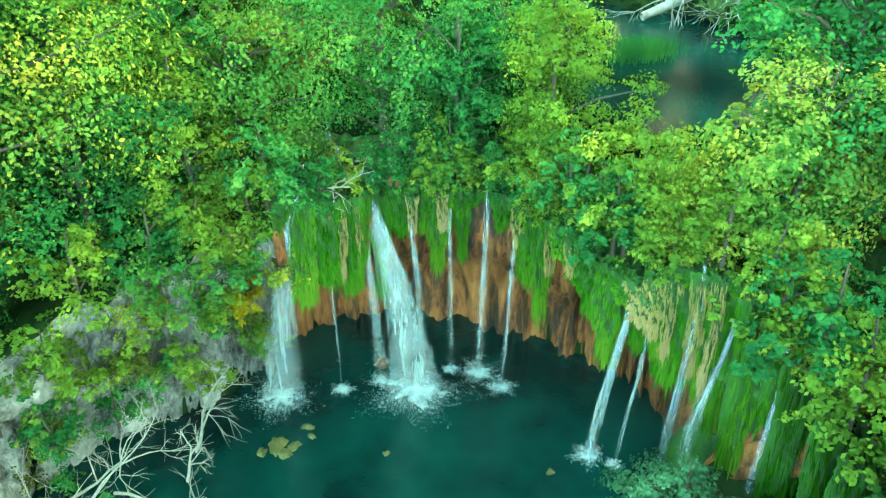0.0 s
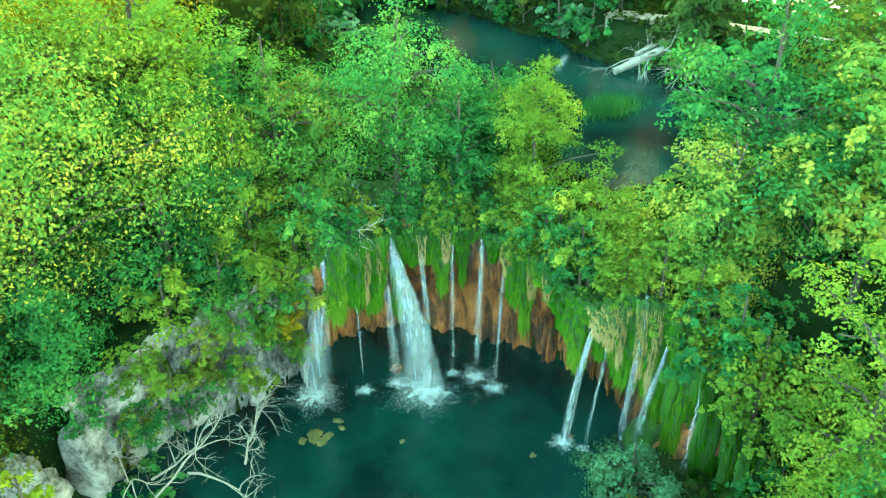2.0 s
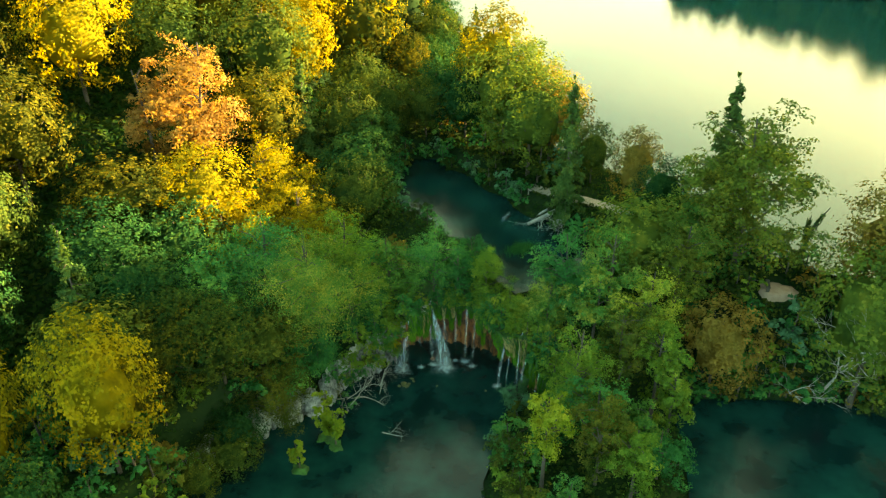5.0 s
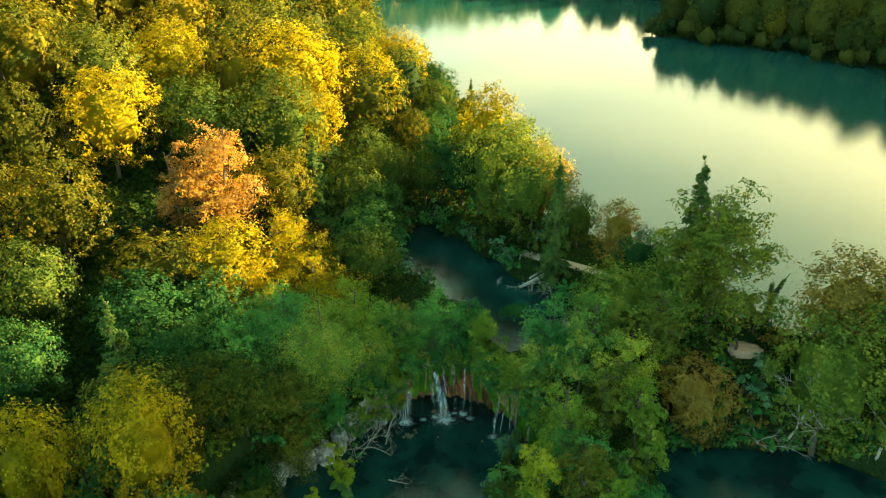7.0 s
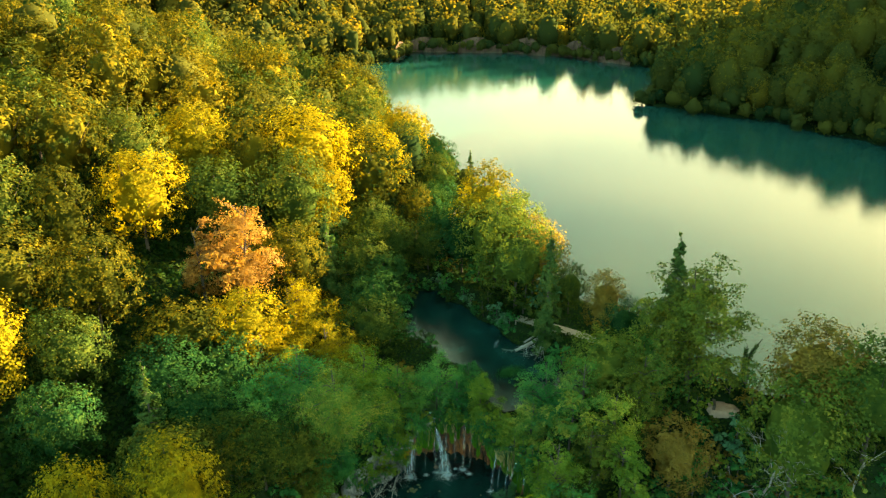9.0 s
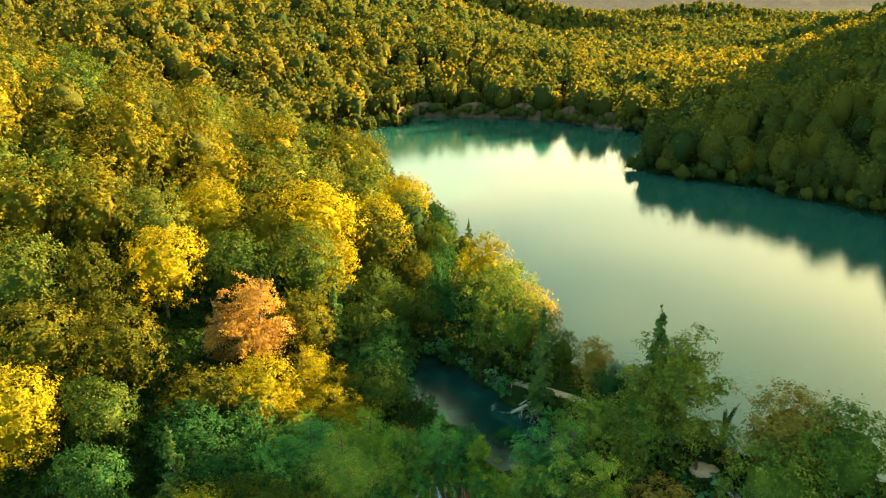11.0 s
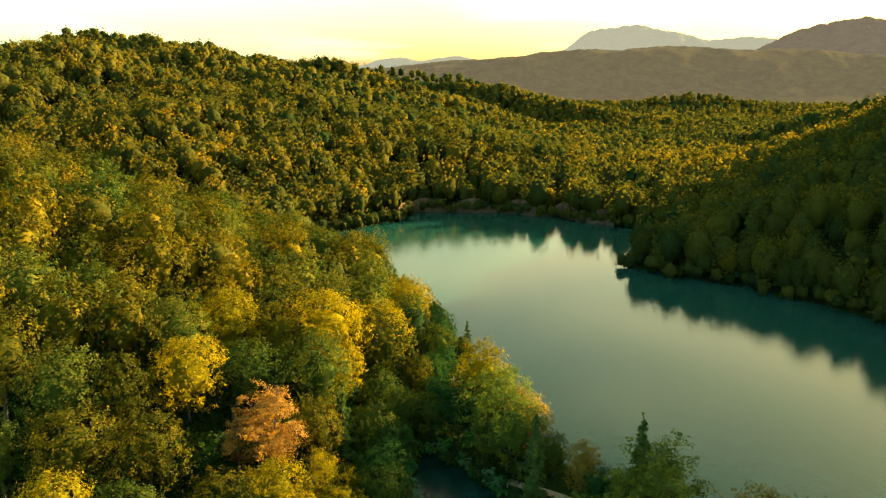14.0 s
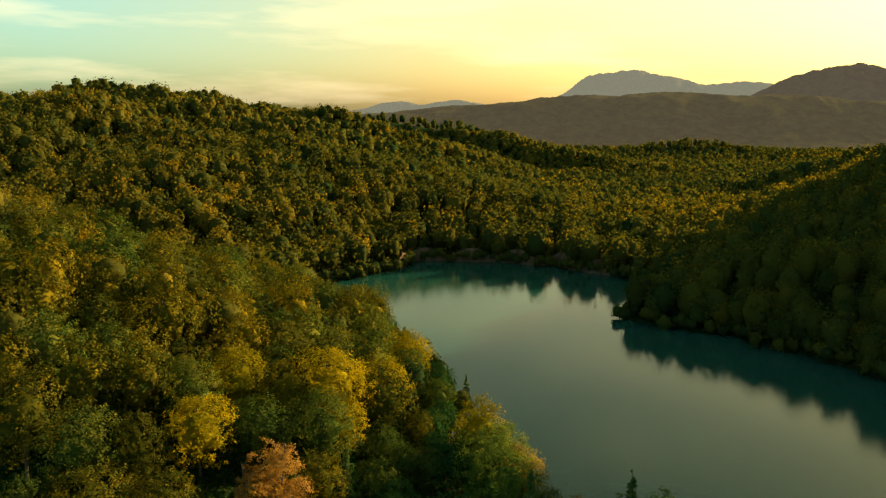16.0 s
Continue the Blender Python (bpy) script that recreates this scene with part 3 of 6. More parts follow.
def broadleaf(seed, height, radius, base, leaves, size, clumps=26, shape=1.0, wild=0.0, full=1.0, fronds=False):
    """Trunk with limbs, and a crown of leaves gathered in clumps."""
    rng = np.random.default_rng(seed)
    cz, rz = (height + base) / 2, (height - base) / 2
    u = unit(rng.normal(size=(clumps, 3)) + [0, 0, 0.12])
    g = rng.uniform(0.5, 0.88, clumps)
    g[: clumps // 4] *= 0.55
    taper = 1 - 0.4 * shape * np.clip(u[:, 2], 0, 1) ** 1.5
    c = np.stack([u[:, 0] * radius * g * taper, u[:, 1] * radius * g * taper, cz + u[:, 2] * rz * g], -1)
    r = radius * full * rng.uniform(0.17, 0.35, clumps) * (1.15 - 0.3 * u[:, 2])
    c[:, :2] += rng.normal(size=(clumps, 2)) * radius * (0.06 + wild)
    pos, nor = (frond_points if fronds else crown_points)(rng, c, r, leaves)
    inner = leaves // 5
    pin = pos[:inner] * 0 + (c[rng.integers(0, clumps, inner)] + unit(rng.normal(size=(inner, 3))) * (radius * 0.2 * rng.uniform(0.2, 1, inner))[:, None])
    v, f = diamonds(np.concatenate([pos, pin]), np.concatenate([nor, unit(rng.normal(size=(inner, 3)) + [0, 0, 0.6])]), np.concatenate([size * rng.uniform(0.6, 1.4, leaves), size * rng.uniform(0.9, 1.35, inner)]), rng)
    crown = v, f
    top = np.array([rng.normal() * radius * 0.1, rng.normal() * radius * 0.1, height * 0.88])
    t = np.linspace(0, 1, 7)[:, None]
    trunk = t * top + np.sin(t * 5 + seed) * [0.12, 0.1, 0] * radius * 0.3 * t
    r0 = height * 0.014 + 0.03
    paths = [(trunk, np.linspace(r0, r0 * 0.25, 7))]
    for k in range(0, clumps, 2 if leaves > 3500 else 4):
        s = np.clip((c[k, 2] - 0.5 * np.linalg.norm(c[k, :2])) / (height * 0.88), 0.12, 0.9)
        a = s * top
        m = (a + c[k]) / 2 + [0, 0, 0.08 * radius]
        e = c[k] + unit(c[k] - a) * r[k] * 0.8
        paths.append((np.array([a, m, c[k], e]), np.array([r0 * 0.42 * (1 - s * 0.5), r0 * 0.26, r0 * 0.12, r0 * 0.04])))
    return tubes(paths, 6), crown


def forest_tree(seed, height, radius, base, leaves, size):
    """A tree of the closed wood: a lobed dome of leafy sprays round a dense heart, on a trunk with a few limbs."""
    rng = np.random.default_rng(seed)
    cz, rz = base + (height - base) * 0.42, (height - base) * 0.56
    axes = np.array([radius, radius, rz])
    lobes = unit(rng.normal(size=(14, 3)) + [0, 0, 0.35])

    def reach(d):
        """Rounded lobes with clefts between them."""
        near = np.sort(d @ lobes.T, -1)
        return 0.5 + 0.5 * np.clip((near[..., -1] - 0.6) / 0.4, 0, 1) ** 0.6

    m = leaves // 14
    u = unit(rng.normal(size=(m, 3)) + [0, 0, 0.3])
    foot = u * (reach(u) * rng.uniform(0.72, 1.0, m))[:, None] * axes
    way = unit(u * [1, 1, 0.6] + [0, 0, 0.45] + rng.normal(size=(m, 3)) * 0.25)
    long = radius * rng.uniform(0.12, 0.28, m)
    j = rng.integers(0, m, leaves)
    t = rng.uniform(0, 1, leaves)
    pos = foot[j] + way[j] * (long[j] * t)[:, None] + rng.normal(size=(leaves, 3)) * (radius * 0.055 * (1.2 - 0.7 * t))[:, None] + [0, 0, cz]
    nor = unit(u[j] * 0.9 + [0, 0, 0.3] + rng.normal(size=(leaves, 3)) * 0.33)
    v, f = diamonds(pos, nor, size * rng.uniform(0.6, 1.35, leaves), rng)
    bv, bf = BALL4
    heart = bv * (reach(bv) * 0.58)[:, None] * axes + [0, 0, cz] + rng.normal(size=bv.shape) * radius * 0.03
    r0 = height * 0.014 + 0.03
    top = np.array([rng.normal() * 0.3, rng.normal() * 0.3, height * 0.8])
    paths = [(np.linspace(0, 1, 6)[:, None] * top, np.linspace(r0, r0 * 0.3, 6))]
    for d in lobes[:6]:
        a = top * rng.uniform(0.3, 0.6)
        e = d * axes * 0.85 + [0, 0, cz]
        paths.append((np.array([a, (a + e) / 2 + [0, 0, 0.2], e]), np.array([r0 * 0.4, r0 * 0.22, r0 * 0.06])))
    return tubes(paths, 6), join((v, f), (heart, bf))


def conifer(seed, height, radius, base, leaves, size, droop=0.28):
    """A pole with tiers of drooping boughs, uneven round the trunk."""
    rng = np.random.default_rng(seed)
    tiers = int((height - base) / 0.55)
    boughs = []
    for k in range(tiers):
        z = base + (height - base) * (k + 0.5) / tiers
        for _ in range(int(rng.integers(4, 8))):
            boughs.append((z + rng.normal() * 0.4, rng.uniform(0, 2 * np.pi), radius * ((height - z) / (height - base)) ** 0.8 * rng.uniform(0.55, 1.1) + 0.12))
    b = np.array(boughs)
    k = rng.choice(len(b), leaves, p=b[:, 2] / b[:, 2].sum())
    s = rng.uniform(0.08, 1, leaves)
    side = rng.normal(size=leaves) * 0.16 * (1 - 0.5 * s) * b[k, 2]
    r = b[k, 2] * s
    ca, sa = np.cos(b[k, 1]), np.sin(b[k, 1])
    pos = np.stack([ca * r - sa * side, sa * r + ca * side, b[k, 0] - r * droop + 0.06 * r * r / (b[k, 2] + 0.1) - np.abs(rng.normal(size=leaves)) * 0.22], -1)
    nor = unit(np.stack([ca * 0.7, sa * 0.7, np.ones(leaves)], -1) + rng.normal(size=(leaves, 3)) * 0.6)
    v, f = diamonds(pos, nor, size * rng.uniform(0.6, 1.3, leaves), rng, 0.42)
    r0 = height * 0.012 + 0.03
    t = np.linspace(0, 1, 6)[:, None]
    paths = [(t * [0, 0, height * 0.99], np.linspace(r0, 0.02, 6))]
    for z, a, w in boughs[::2]:
        paths.append((np.array([[0, 0, z], [np.cos(a) * w * 0.5, np.sin(a) * w * 0.5, z - w * 0.5 * droop], [np.cos(a) * w * 0.9, np.sin(a) * w * 0.9, z - w * 0.85 * droop]]), np.array([0.045, 0.03, 0.01])))
    return tubes(paths, 5), (v, f)


def tree_thing(name, data, mat, label, category="tree", bark=None):
    (tv, tf), (cv, cf) = data
    root = tagged(new(name), label, category)
    root.empty_display_size = 0.5
    child("trunk", make_mesh("trunk", tv, tf, bark or BARK, True), root)
    child("crown", make_mesh("crown", cv, cf, mat), root)
    return root


def recolour(root, mat, label):
    for o in root.children:
        if o.name.startswith("crown"):
            o.material_slots[0].link = "OBJECT"
            o.material_slots[0].material = mat
    return tagged(root, label)


def ground_at(x, y):
    return float(land(np.array([x]), np.array([y]))[0])


def stand(x, y, scale=1.0, turn=0.0, tall=1.0, z=None):
    return Matrix.Translation((x, y, (ground_at(x, y) if z is None else z) - 0.12)) @ Matrix.Rotation(turn, 4, "Z") @ Matrix.Diagonal((scale, scale, scale * tall, 1))


LABELS = {GREEN.name: "broadleaf tree with a dense dark green crown", FRESH.name: "broadleaf tree with fresh yellowish green leaves",
          YELLOW.name: "autumn broadleaf tree turning golden yellow", ORANGE.name: "autumn beech with thin orange-brown leaves",
          OLIVE.name: "broadleaf tree with dull olive green foliage", RUSSET.name: "broadleaf tree with russet brown autumn foliage", GOLD.name: "broadleaf tree turning olive gold in autumn", SAGE.name: "broadleaf tree with sage green leaves turning yellow", SHADED_GREEN.name: "broadleaf tree with green leaves darkened for shade", MIXED.name: "large broadleaf tree with green and lime leaves",
          LIME.name: "slim young tree with bright lime-yellow leaves", BLUE.name: "willow with pale bluish green leaves beside the pool"}
rng = np.random.default_rng(5)
spots = []


def free(x, y, gap):
    return all((x - a) ** 2 + (y - b) ** 2 > gap * gap for a, b in spots)


# trees round the waterfalls: x, y, height, radius, crown base, leaves, leaf size, clumps, shape, material
NEAR = [
    (-10.2, -4.4, 10.0, 5.0, 0.2, 36000, 0.12, 90, 0.6, MIXED, 0),
    (-7.6, -2.0, 7.0, 3.0, -0.4, 20000, 0.11, 64, 0.6, GREEN, 4.9),
    (-5.2, -0.9, 5.0, 2.0, -1.8, 13000, 0.1, 54, 0.6, FRESH, 5.4),
    (-9.8, -5.6, 4.6, 2.4, -0.8, 12000, 0.11, 50, 0.6, GREEN, 4.0),
    (-12.2, -7.0, 6.0, 3.0, -1.6, 10000, 0.13, 50, 0.6, GREEN, 3.6),
    (-7.0, 1.6, 6.0, 2.8, -0.8, 8000, 0.13, 48, 0.6, GREEN, 0),
    (-12.6, -9.0, 7.2, 3.0, 0.2, 12000, 0.13, 50, 0.7, OLIVE, 0),
    (-7.6, -5.4, 2.0, 1.4, 0.0, 5000, 0.11, 30, 0.6, GREEN, 0),
    (-17.4, 8.6, 8.8, 5.0, -0.6, 9000, 0.24, 60, 0.8, YELLOW, 0),
    (-12.4, 3.6, 10.2, 4.9, -0.6, 13000, 0.2, 70, 0.7, YELLOW, 0),
    (-8.3, -0.2, 9.6, 4.1, -0.4, 18000, 0.14, 64, 0.7, FRESH, 0),
    (-14.8, -2.6, 9.4, 4.9, 0.0, 12000, 0.19, 64, 0.7, GREEN, 0),
    (-18.2, -6.4, 8.0, 4.6, 0.0, 8000, 0.24, 54, 0.7, GREEN, 0),
    (-19.5, 1.8, 8.8, 5.2, 0.0, 9000, 0.24, 60, 0.7, YELLOW, 0),
    (13.6, 0.8, 9.0, 3.2, 0.4, 8000, 0.17, 46, 0.8, MIXED, 0),
    (16.8, -1.8, 8.6, 3.1, 0.2, 7000, 0.18, 44, 0.8, FRESH, 0),
    (19.2, 2.4, 9.0, 3.4, 0.2, 7000, 0.2, 44, 0.8, SAGE, 0),
    (-24.4, 10.4, 14.6, 4.6, 0.4, 10000, 0.26, 60, 1.3, ORANGE, 0),
    (-28.2, 9.2, 11.0, 2.6, 0.4, 4500, 0.26, 36, 1.3, ORANGE, 0),
    (24.8, 7.0, 16.4, 5.9, 0.8, 18000, 0.3, 84, 1.0, SAGE, 0),
    (-4.9, 1.5, 6.8, 3.0, -0.6, 11000, 0.12, 52, 0.7, MIXED, 5.9),
    (-1.3, 2.9, 7.7, 3.0, -0.8, 14000, 0.115, 60, 0.6, GREEN, 6.0),
    (0.9, 2.7, 4.9, 2.2, -0.6, 9500, 0.115, 44, 0.5, GREEN, 5.9),
    (3.5, 2.1, 5.9, 2.0, -0.4, 12000, 0.105, 46, 0.8, FRESH, 5.8),
    (2.0, 5.2, 5.0, 2.4, -0.4, 7000, 0.14, 36, 0.7, GREEN, 0),
    (10.0, 1.0, 8.6, 3.2, -0.2, 11000, 0.15, 58, 0.8, GREEN, 0),
    (5.7, -0.3, 3.2, 1.8, -0.7, 9500, 0.11, 42, 0.5, FRESH, 5.8),
    (8.5, -1.3, 4.9, 2.5, -0.7, 11000, 0.12, 52, 0.6, MIXED, 6.0),
    (11.0, -7.4, 10.4, 2.8, 0.2, 13000, 0.11, 58, 0.9, FRESH, 0),
    (6.5, -5.3, 3.6, 1.3, 0.0, 7000, 0.1, 34, 0.8, BLUE, 0),
    (8.7, -14.4, 10.4, 1.9, 4.0, 5000, 0.16, 30, 1.0, LIME, 0),
    (12.5, -13.4, 9.0, 2.6, 0.8, 6500, 0.19, 40, 0.8, OLIVE, 0),
    (14.8, -15.0, 8.4, 2.1, 0.8, 5000, 0.19, 34, 0.9, FRESH, 0),
    (14.6, -4.8, 10.6, 2.9, 1.0, 8000, 0.19, 48, 0.8, OLIVE, 0),
    (17.2, -5.8, 9.8, 2.2, 4.6, 4500, 0.19, 28, 0.8, FRESH, 0),
    (18.2, -7.8, 7.6, 1.7, 1.0, 4000, 0.19, 26, 0.9, FRESH, 0),
    (12.4, -10.2, 8.0, 2.6, 0.2, 6000, 0.17, 40, 0.8, GREEN, 0),
    (12.4, -1.6, 7.5, 2.7, 0.2, 6500, 0.19, 40, 0.8, MIXED, 0),
    (9.3, -10.4, 5.2, 1.9, 0.0, 6000, 0.12, 34, 0.7, GREEN, 0),
    (17.0, -12.0, 5.5, 2.2, 0.0, 4500, 0.19, 30, 0.7, GREEN, 0),
    (13.6, -8.0, 7.0, 2.2, 0.2, 4500, 0.19, 30, 0.7, OLIVE, 0),
    (15.8, -10.0, 6.0, 2.0, 0.2, 4000, 0.19, 28, 0.7, MIXED, 0),
]
for k, (x, y, h, r, b, nl, sz, nc, shp, mat, z) in enumerate(NEAR):
    root = tree_thing("tree", broadleaf(100 + k, h, r, b, int(nl * 1.3), sz * 0.87, nc, shp, wild=0.06, fronds=k % 3 != 1), mat, LABELS[mat.name])
    root.matrix_basis = stand(x, y, z=z or None)
    spots.append((x, y))

# saplings on islets by the rock bank
for k, (x, y, h, r) in enumerate([(-8.2, -9.6, 5.0, 1.15), (-7.2, -10.7, 4.0, 1.25), (-9.3, -13.4, 3.0, 0.8)]):
    root = tree_thing("sapling", broadleaf(150 + k, h, r, 0.8, 2600, 0.15, 20, 0.8), LIME, "slim sapling with bright yellow-green leaves at the water's edge", "sapling")
    root.matrix_basis = stand(x, y, z=0.1)

# middle distance: shared shapes
KINDS = [forest_tree(11, 13, 4.9, 2.4, 6600, 0.3), forest_tree(12, 15, 5.0, 3.0, 7000, 0.3), forest_tree(13, 11, 4.6, 1.8, 6200, 0.3), forest_tree(14, 14, 3.9, 2.2, 6200, 0.3), forest_tree(15, 12, 5.2, 2.2, 7000, 0.3)]
ROUGH = [forest_tree(16, 13, 4.9, 2.4, 2900, 0.46), forest_tree(17, 14, 4.9, 3.0, 2900, 0.46), forest_tree(18, 12, 5.0, 2.4, 2900, 0.46)]
HT, HT2 = [13, 15, 11, 14, 12], [13, 14, 12]


class Stock:
    """Hands out a shape: the first time itself, then copies."""

    def __init__(self, name, shapes, mat, label, category):
        self.protos = [tree_thing(name, d, mat, label, category) for d in shapes]
        self.used = [False] * len(shapes)

    def take(self, k, m):
        if self.used[k]:
            return copy_thing(self.protos[k], m @ Matrix.Diagonal([1 / v for v in self.protos[k].scale] + [1]))
        self.used[k] = True
        self.protos[k].matrix_basis = m
        return self.protos[k]


fine = Stock("tree", KINDS, GREEN, LABELS[GREEN.name], "tree")
coarse = Stock("tree", ROUGH, GREEN, LABELS[GREEN.name], "tree")
firs = Stock("conifer_tree", [conifer(21, 15, 2.8, 0.8, 9000, 0.46), conifer(22, 12, 2.8, 0.6, 7000, 0.46)], NEEDLE, "slender dark green conifer on the lake shore", "conifer")

# x, y, height, shape, width factor, material
MID = [(-45, -1, 13, 0, 1.1, GOLD), (-42, -9.5, 12, 4, 0.9, YELLOW), (-24, 37.7, 17.6, 1, 1.1, YELLOW), (-21, 33.5, 12, 0, 0.9, YELLOW), (1.5, 35.2, 15.4, 3, 1.0, YELLOW), (-18.5, -20.8, 12.8, 0, 0.7, YELLOW),
       (-24.7, -23.8, 11.8, 2, 0.65, YELLOW), (-36.5, 1.6, 12.5, 0, 1.0, GOLD), (-18.2, 50.9, 15, 0, 1.0, YELLOW), (-18, 77, 13, 4, 1.0, YELLOW),
       (34, -1.0, 17, 1, 0.95, SAGE), (36.5, 3.5, 12, 4, 1.0, RUSSET), (40.5, 0, 14, 0, 1.0, SAGE), (22.6, -0.6, 8.5, 2, 1.0, RUSSET), (24.2, -0.2, 5.0, 4, 0.8, MIXED),
       (20.0, 6.6, 7.5, 0, 1.3, MIXED), (16.2, 4.5, 9, 2, 1.1, SAGE), (16.6, 16.4, 8.6, 3, 1.0, RUSSET), (12.8, 21.5, 7, 2, 0.8, OLIVE), (18.5, 11.5, 7.5, 4, 0.8, SHADED_GREEN),
       (6.2, 22.0, 12.5, 0, 1.0, SAGE), (8.4, 26, 11, 4, 0.9, RUSSET), (3.2, 27.5, 14, 1, 1.0, SAGE), (5.2, 32.0, 12.5, 0, 1.0, SAGE), (-1.4, 31.5, 9, 2, 1.1, SHADED_GREEN), (-0.6, 43, 9.5, 2, 0.9, OLIVE),
       (-9.3, 41.2, 10, 3, 1.0, GOLD), (-15.3, 35.8, 8, 2, 1.1, OLIVE), (-11, 30.5, 8, 4, 1.0, OLIVE), (-13, 22, 9.5, 0, 1.0, OLIVE), (-10, 14, 8, 2, 1.1, SHADED_GREEN), (-9.0, 8.5, 8, 4, 1.0, OLIVE),
       (-10, 20.5, 7.5, 2, 1.0, SHADED_GREEN), (-6.0, 31, 7.5, 4, 0.9, OLIVE), (-5.5, 36, 8, 2, 1.0, SHADED_GREEN), (-7.6, 46.5, 8.5, 0, 0.9, SHADED_GREEN), (-8.5, 58, 10, 0, 1.0, OLIVE), (-9, 65, 11, 1, 1.0, SHADED_GREEN), (-6.5, 53, 7.5, 2, 0.8, SHADED_GREEN),
       (-37.3, 14.7, 13, 0, 1, YELLOW), (-42, 22.6, 14, 1, 1, OLIVE), (-38.6, 32.7, 13, 4, 1, YELLOW), (-31, 21, 12, 2, 1, OLIVE), (-26.2, -4.7, 9.5, 0, 1.2, SHADED_GREEN), (-22, -1.5, 8.5, 2, 1.2, SHADED_GREEN),
       (-17.5, -11.5, 8, 4, 1.0, OLIVE), (-21.5, -15.5, 9, 2, 1.1, OLIVE), (-14.5, -12.2, 5, 2, 1.0, SHADED_GREEN), (-20.5, 16, 10, 0, 1.1, GOLD), (-16, -16.5, 5, 4, 0.8, OLIVE),
       (-16.2, -9.2, 6.5, 4, 1.2, SHADED_GREEN), (-18.5, -11, 7, 2, 1.2, SHADED_GREEN), (-14.6, -13.6, 5, 4, 1.1, OLIVE), (-20.5, -9, 8, 0, 1.2, SHADED_GREEN), (-23, -8, 9, 4, 1.1, SHADED_GREEN), (-13.4, -8.0, 6.5, 2, 1.2, OLIVE), (-18.8, -13.6, 8, 4, 1.0, GOLD), (-11.6, -7.6, 5.0, 4, 0.9, OLIVE), (-15.4, -10.6, 7, 0, 1.1, OLIVE), (-19.5, -17.6, 7, 4, 1.0, GOLD), (-22, 4, 10, 4, 1.0, YELLOW), (-27, 1, 9, 2, 1.2, GOLD)]
for x, y, h, k, w, mat in MID:
    s = h / HT[k]
    root = fine.take(k, stand(x, y) @ Matrix.Rotation(rng.uniform(0, 6.3), 4, "Z") @ Matrix.Diagonal((s * w * 1.1, s * w * 1.1, s, 1)))
    recolour(root, mat, LABELS[mat.name])
    spots.append((x, y))
for x, y, h, k, w in [(10.0, 14.2, 14.4, 0, 0.85), (22.9, 9.6, 16.2, 0, 1.0), (-24.6, -12.1, 12.5, 1, 1.0), (-16.7, 19, 11.0, 1, 1.1), (-3.4, 68, 8.5, 1, 0.9)]:
    s = h / (15, 12)[k]
    firs.take(k, stand(x, y) @ Matrix.Diagonal((s * w, s * w, s, 1)))
    spots.append((x, y))

# the wooded slope beside the lake
PALETTE = [GOLD, OLIVE, GOLD, GOLD, OLIVE, GOLD, GOLD, GOLD, OLIVE, GOLD]
# trees up to y = 3: the hill's shade is put into darker leaf colours
SHADY = [SHADED_GREEN, OLIVE, SHADED_GREEN, SHADED_GREEN]
tries = rng.uniform(size=(9000, 2)) * [112, 190] + [-116, -45]
tries = tries[np.argsort(np.hypot(tries[:, 0] - 4, tries[:, 1] + 75) // 12, kind="stable")]
dl, dp, dq = (edge_distance(tries[:, 0], tries[:, 1], q) for q in (LAKE_LINE, POOL_LINE, POND_LINE))
tries = tries[(dl > np.where(tries[:, 1] > 75, 4.5, 1.0)) & (dp > 2.0) & (dq > 1.2) & ((tries[:, 0] < -11) | (tries[:, 1] > 30)) & (np.abs((tries[:, 0] - 9 + 0.115 * (tries[:, 1] + 85)) / (tries[:, 1] + 85)) < 0.66)]
count = 0
for x, y in tries:
    if count >= 255:
        break
    if not free(x, y, 7.0):
        continue
    reach = math.hypot(x - 8, y + 70)
    spots.append((x, y))
    stock, hs = (fine, HT) if reach < 104 else (coarse, HT2)
    k = int(rng.integers(0, len(hs)))
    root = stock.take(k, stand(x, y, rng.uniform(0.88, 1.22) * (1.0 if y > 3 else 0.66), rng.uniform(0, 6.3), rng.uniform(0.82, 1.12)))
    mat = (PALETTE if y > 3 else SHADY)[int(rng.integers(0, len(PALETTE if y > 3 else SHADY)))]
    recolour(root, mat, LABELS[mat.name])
    count += 1


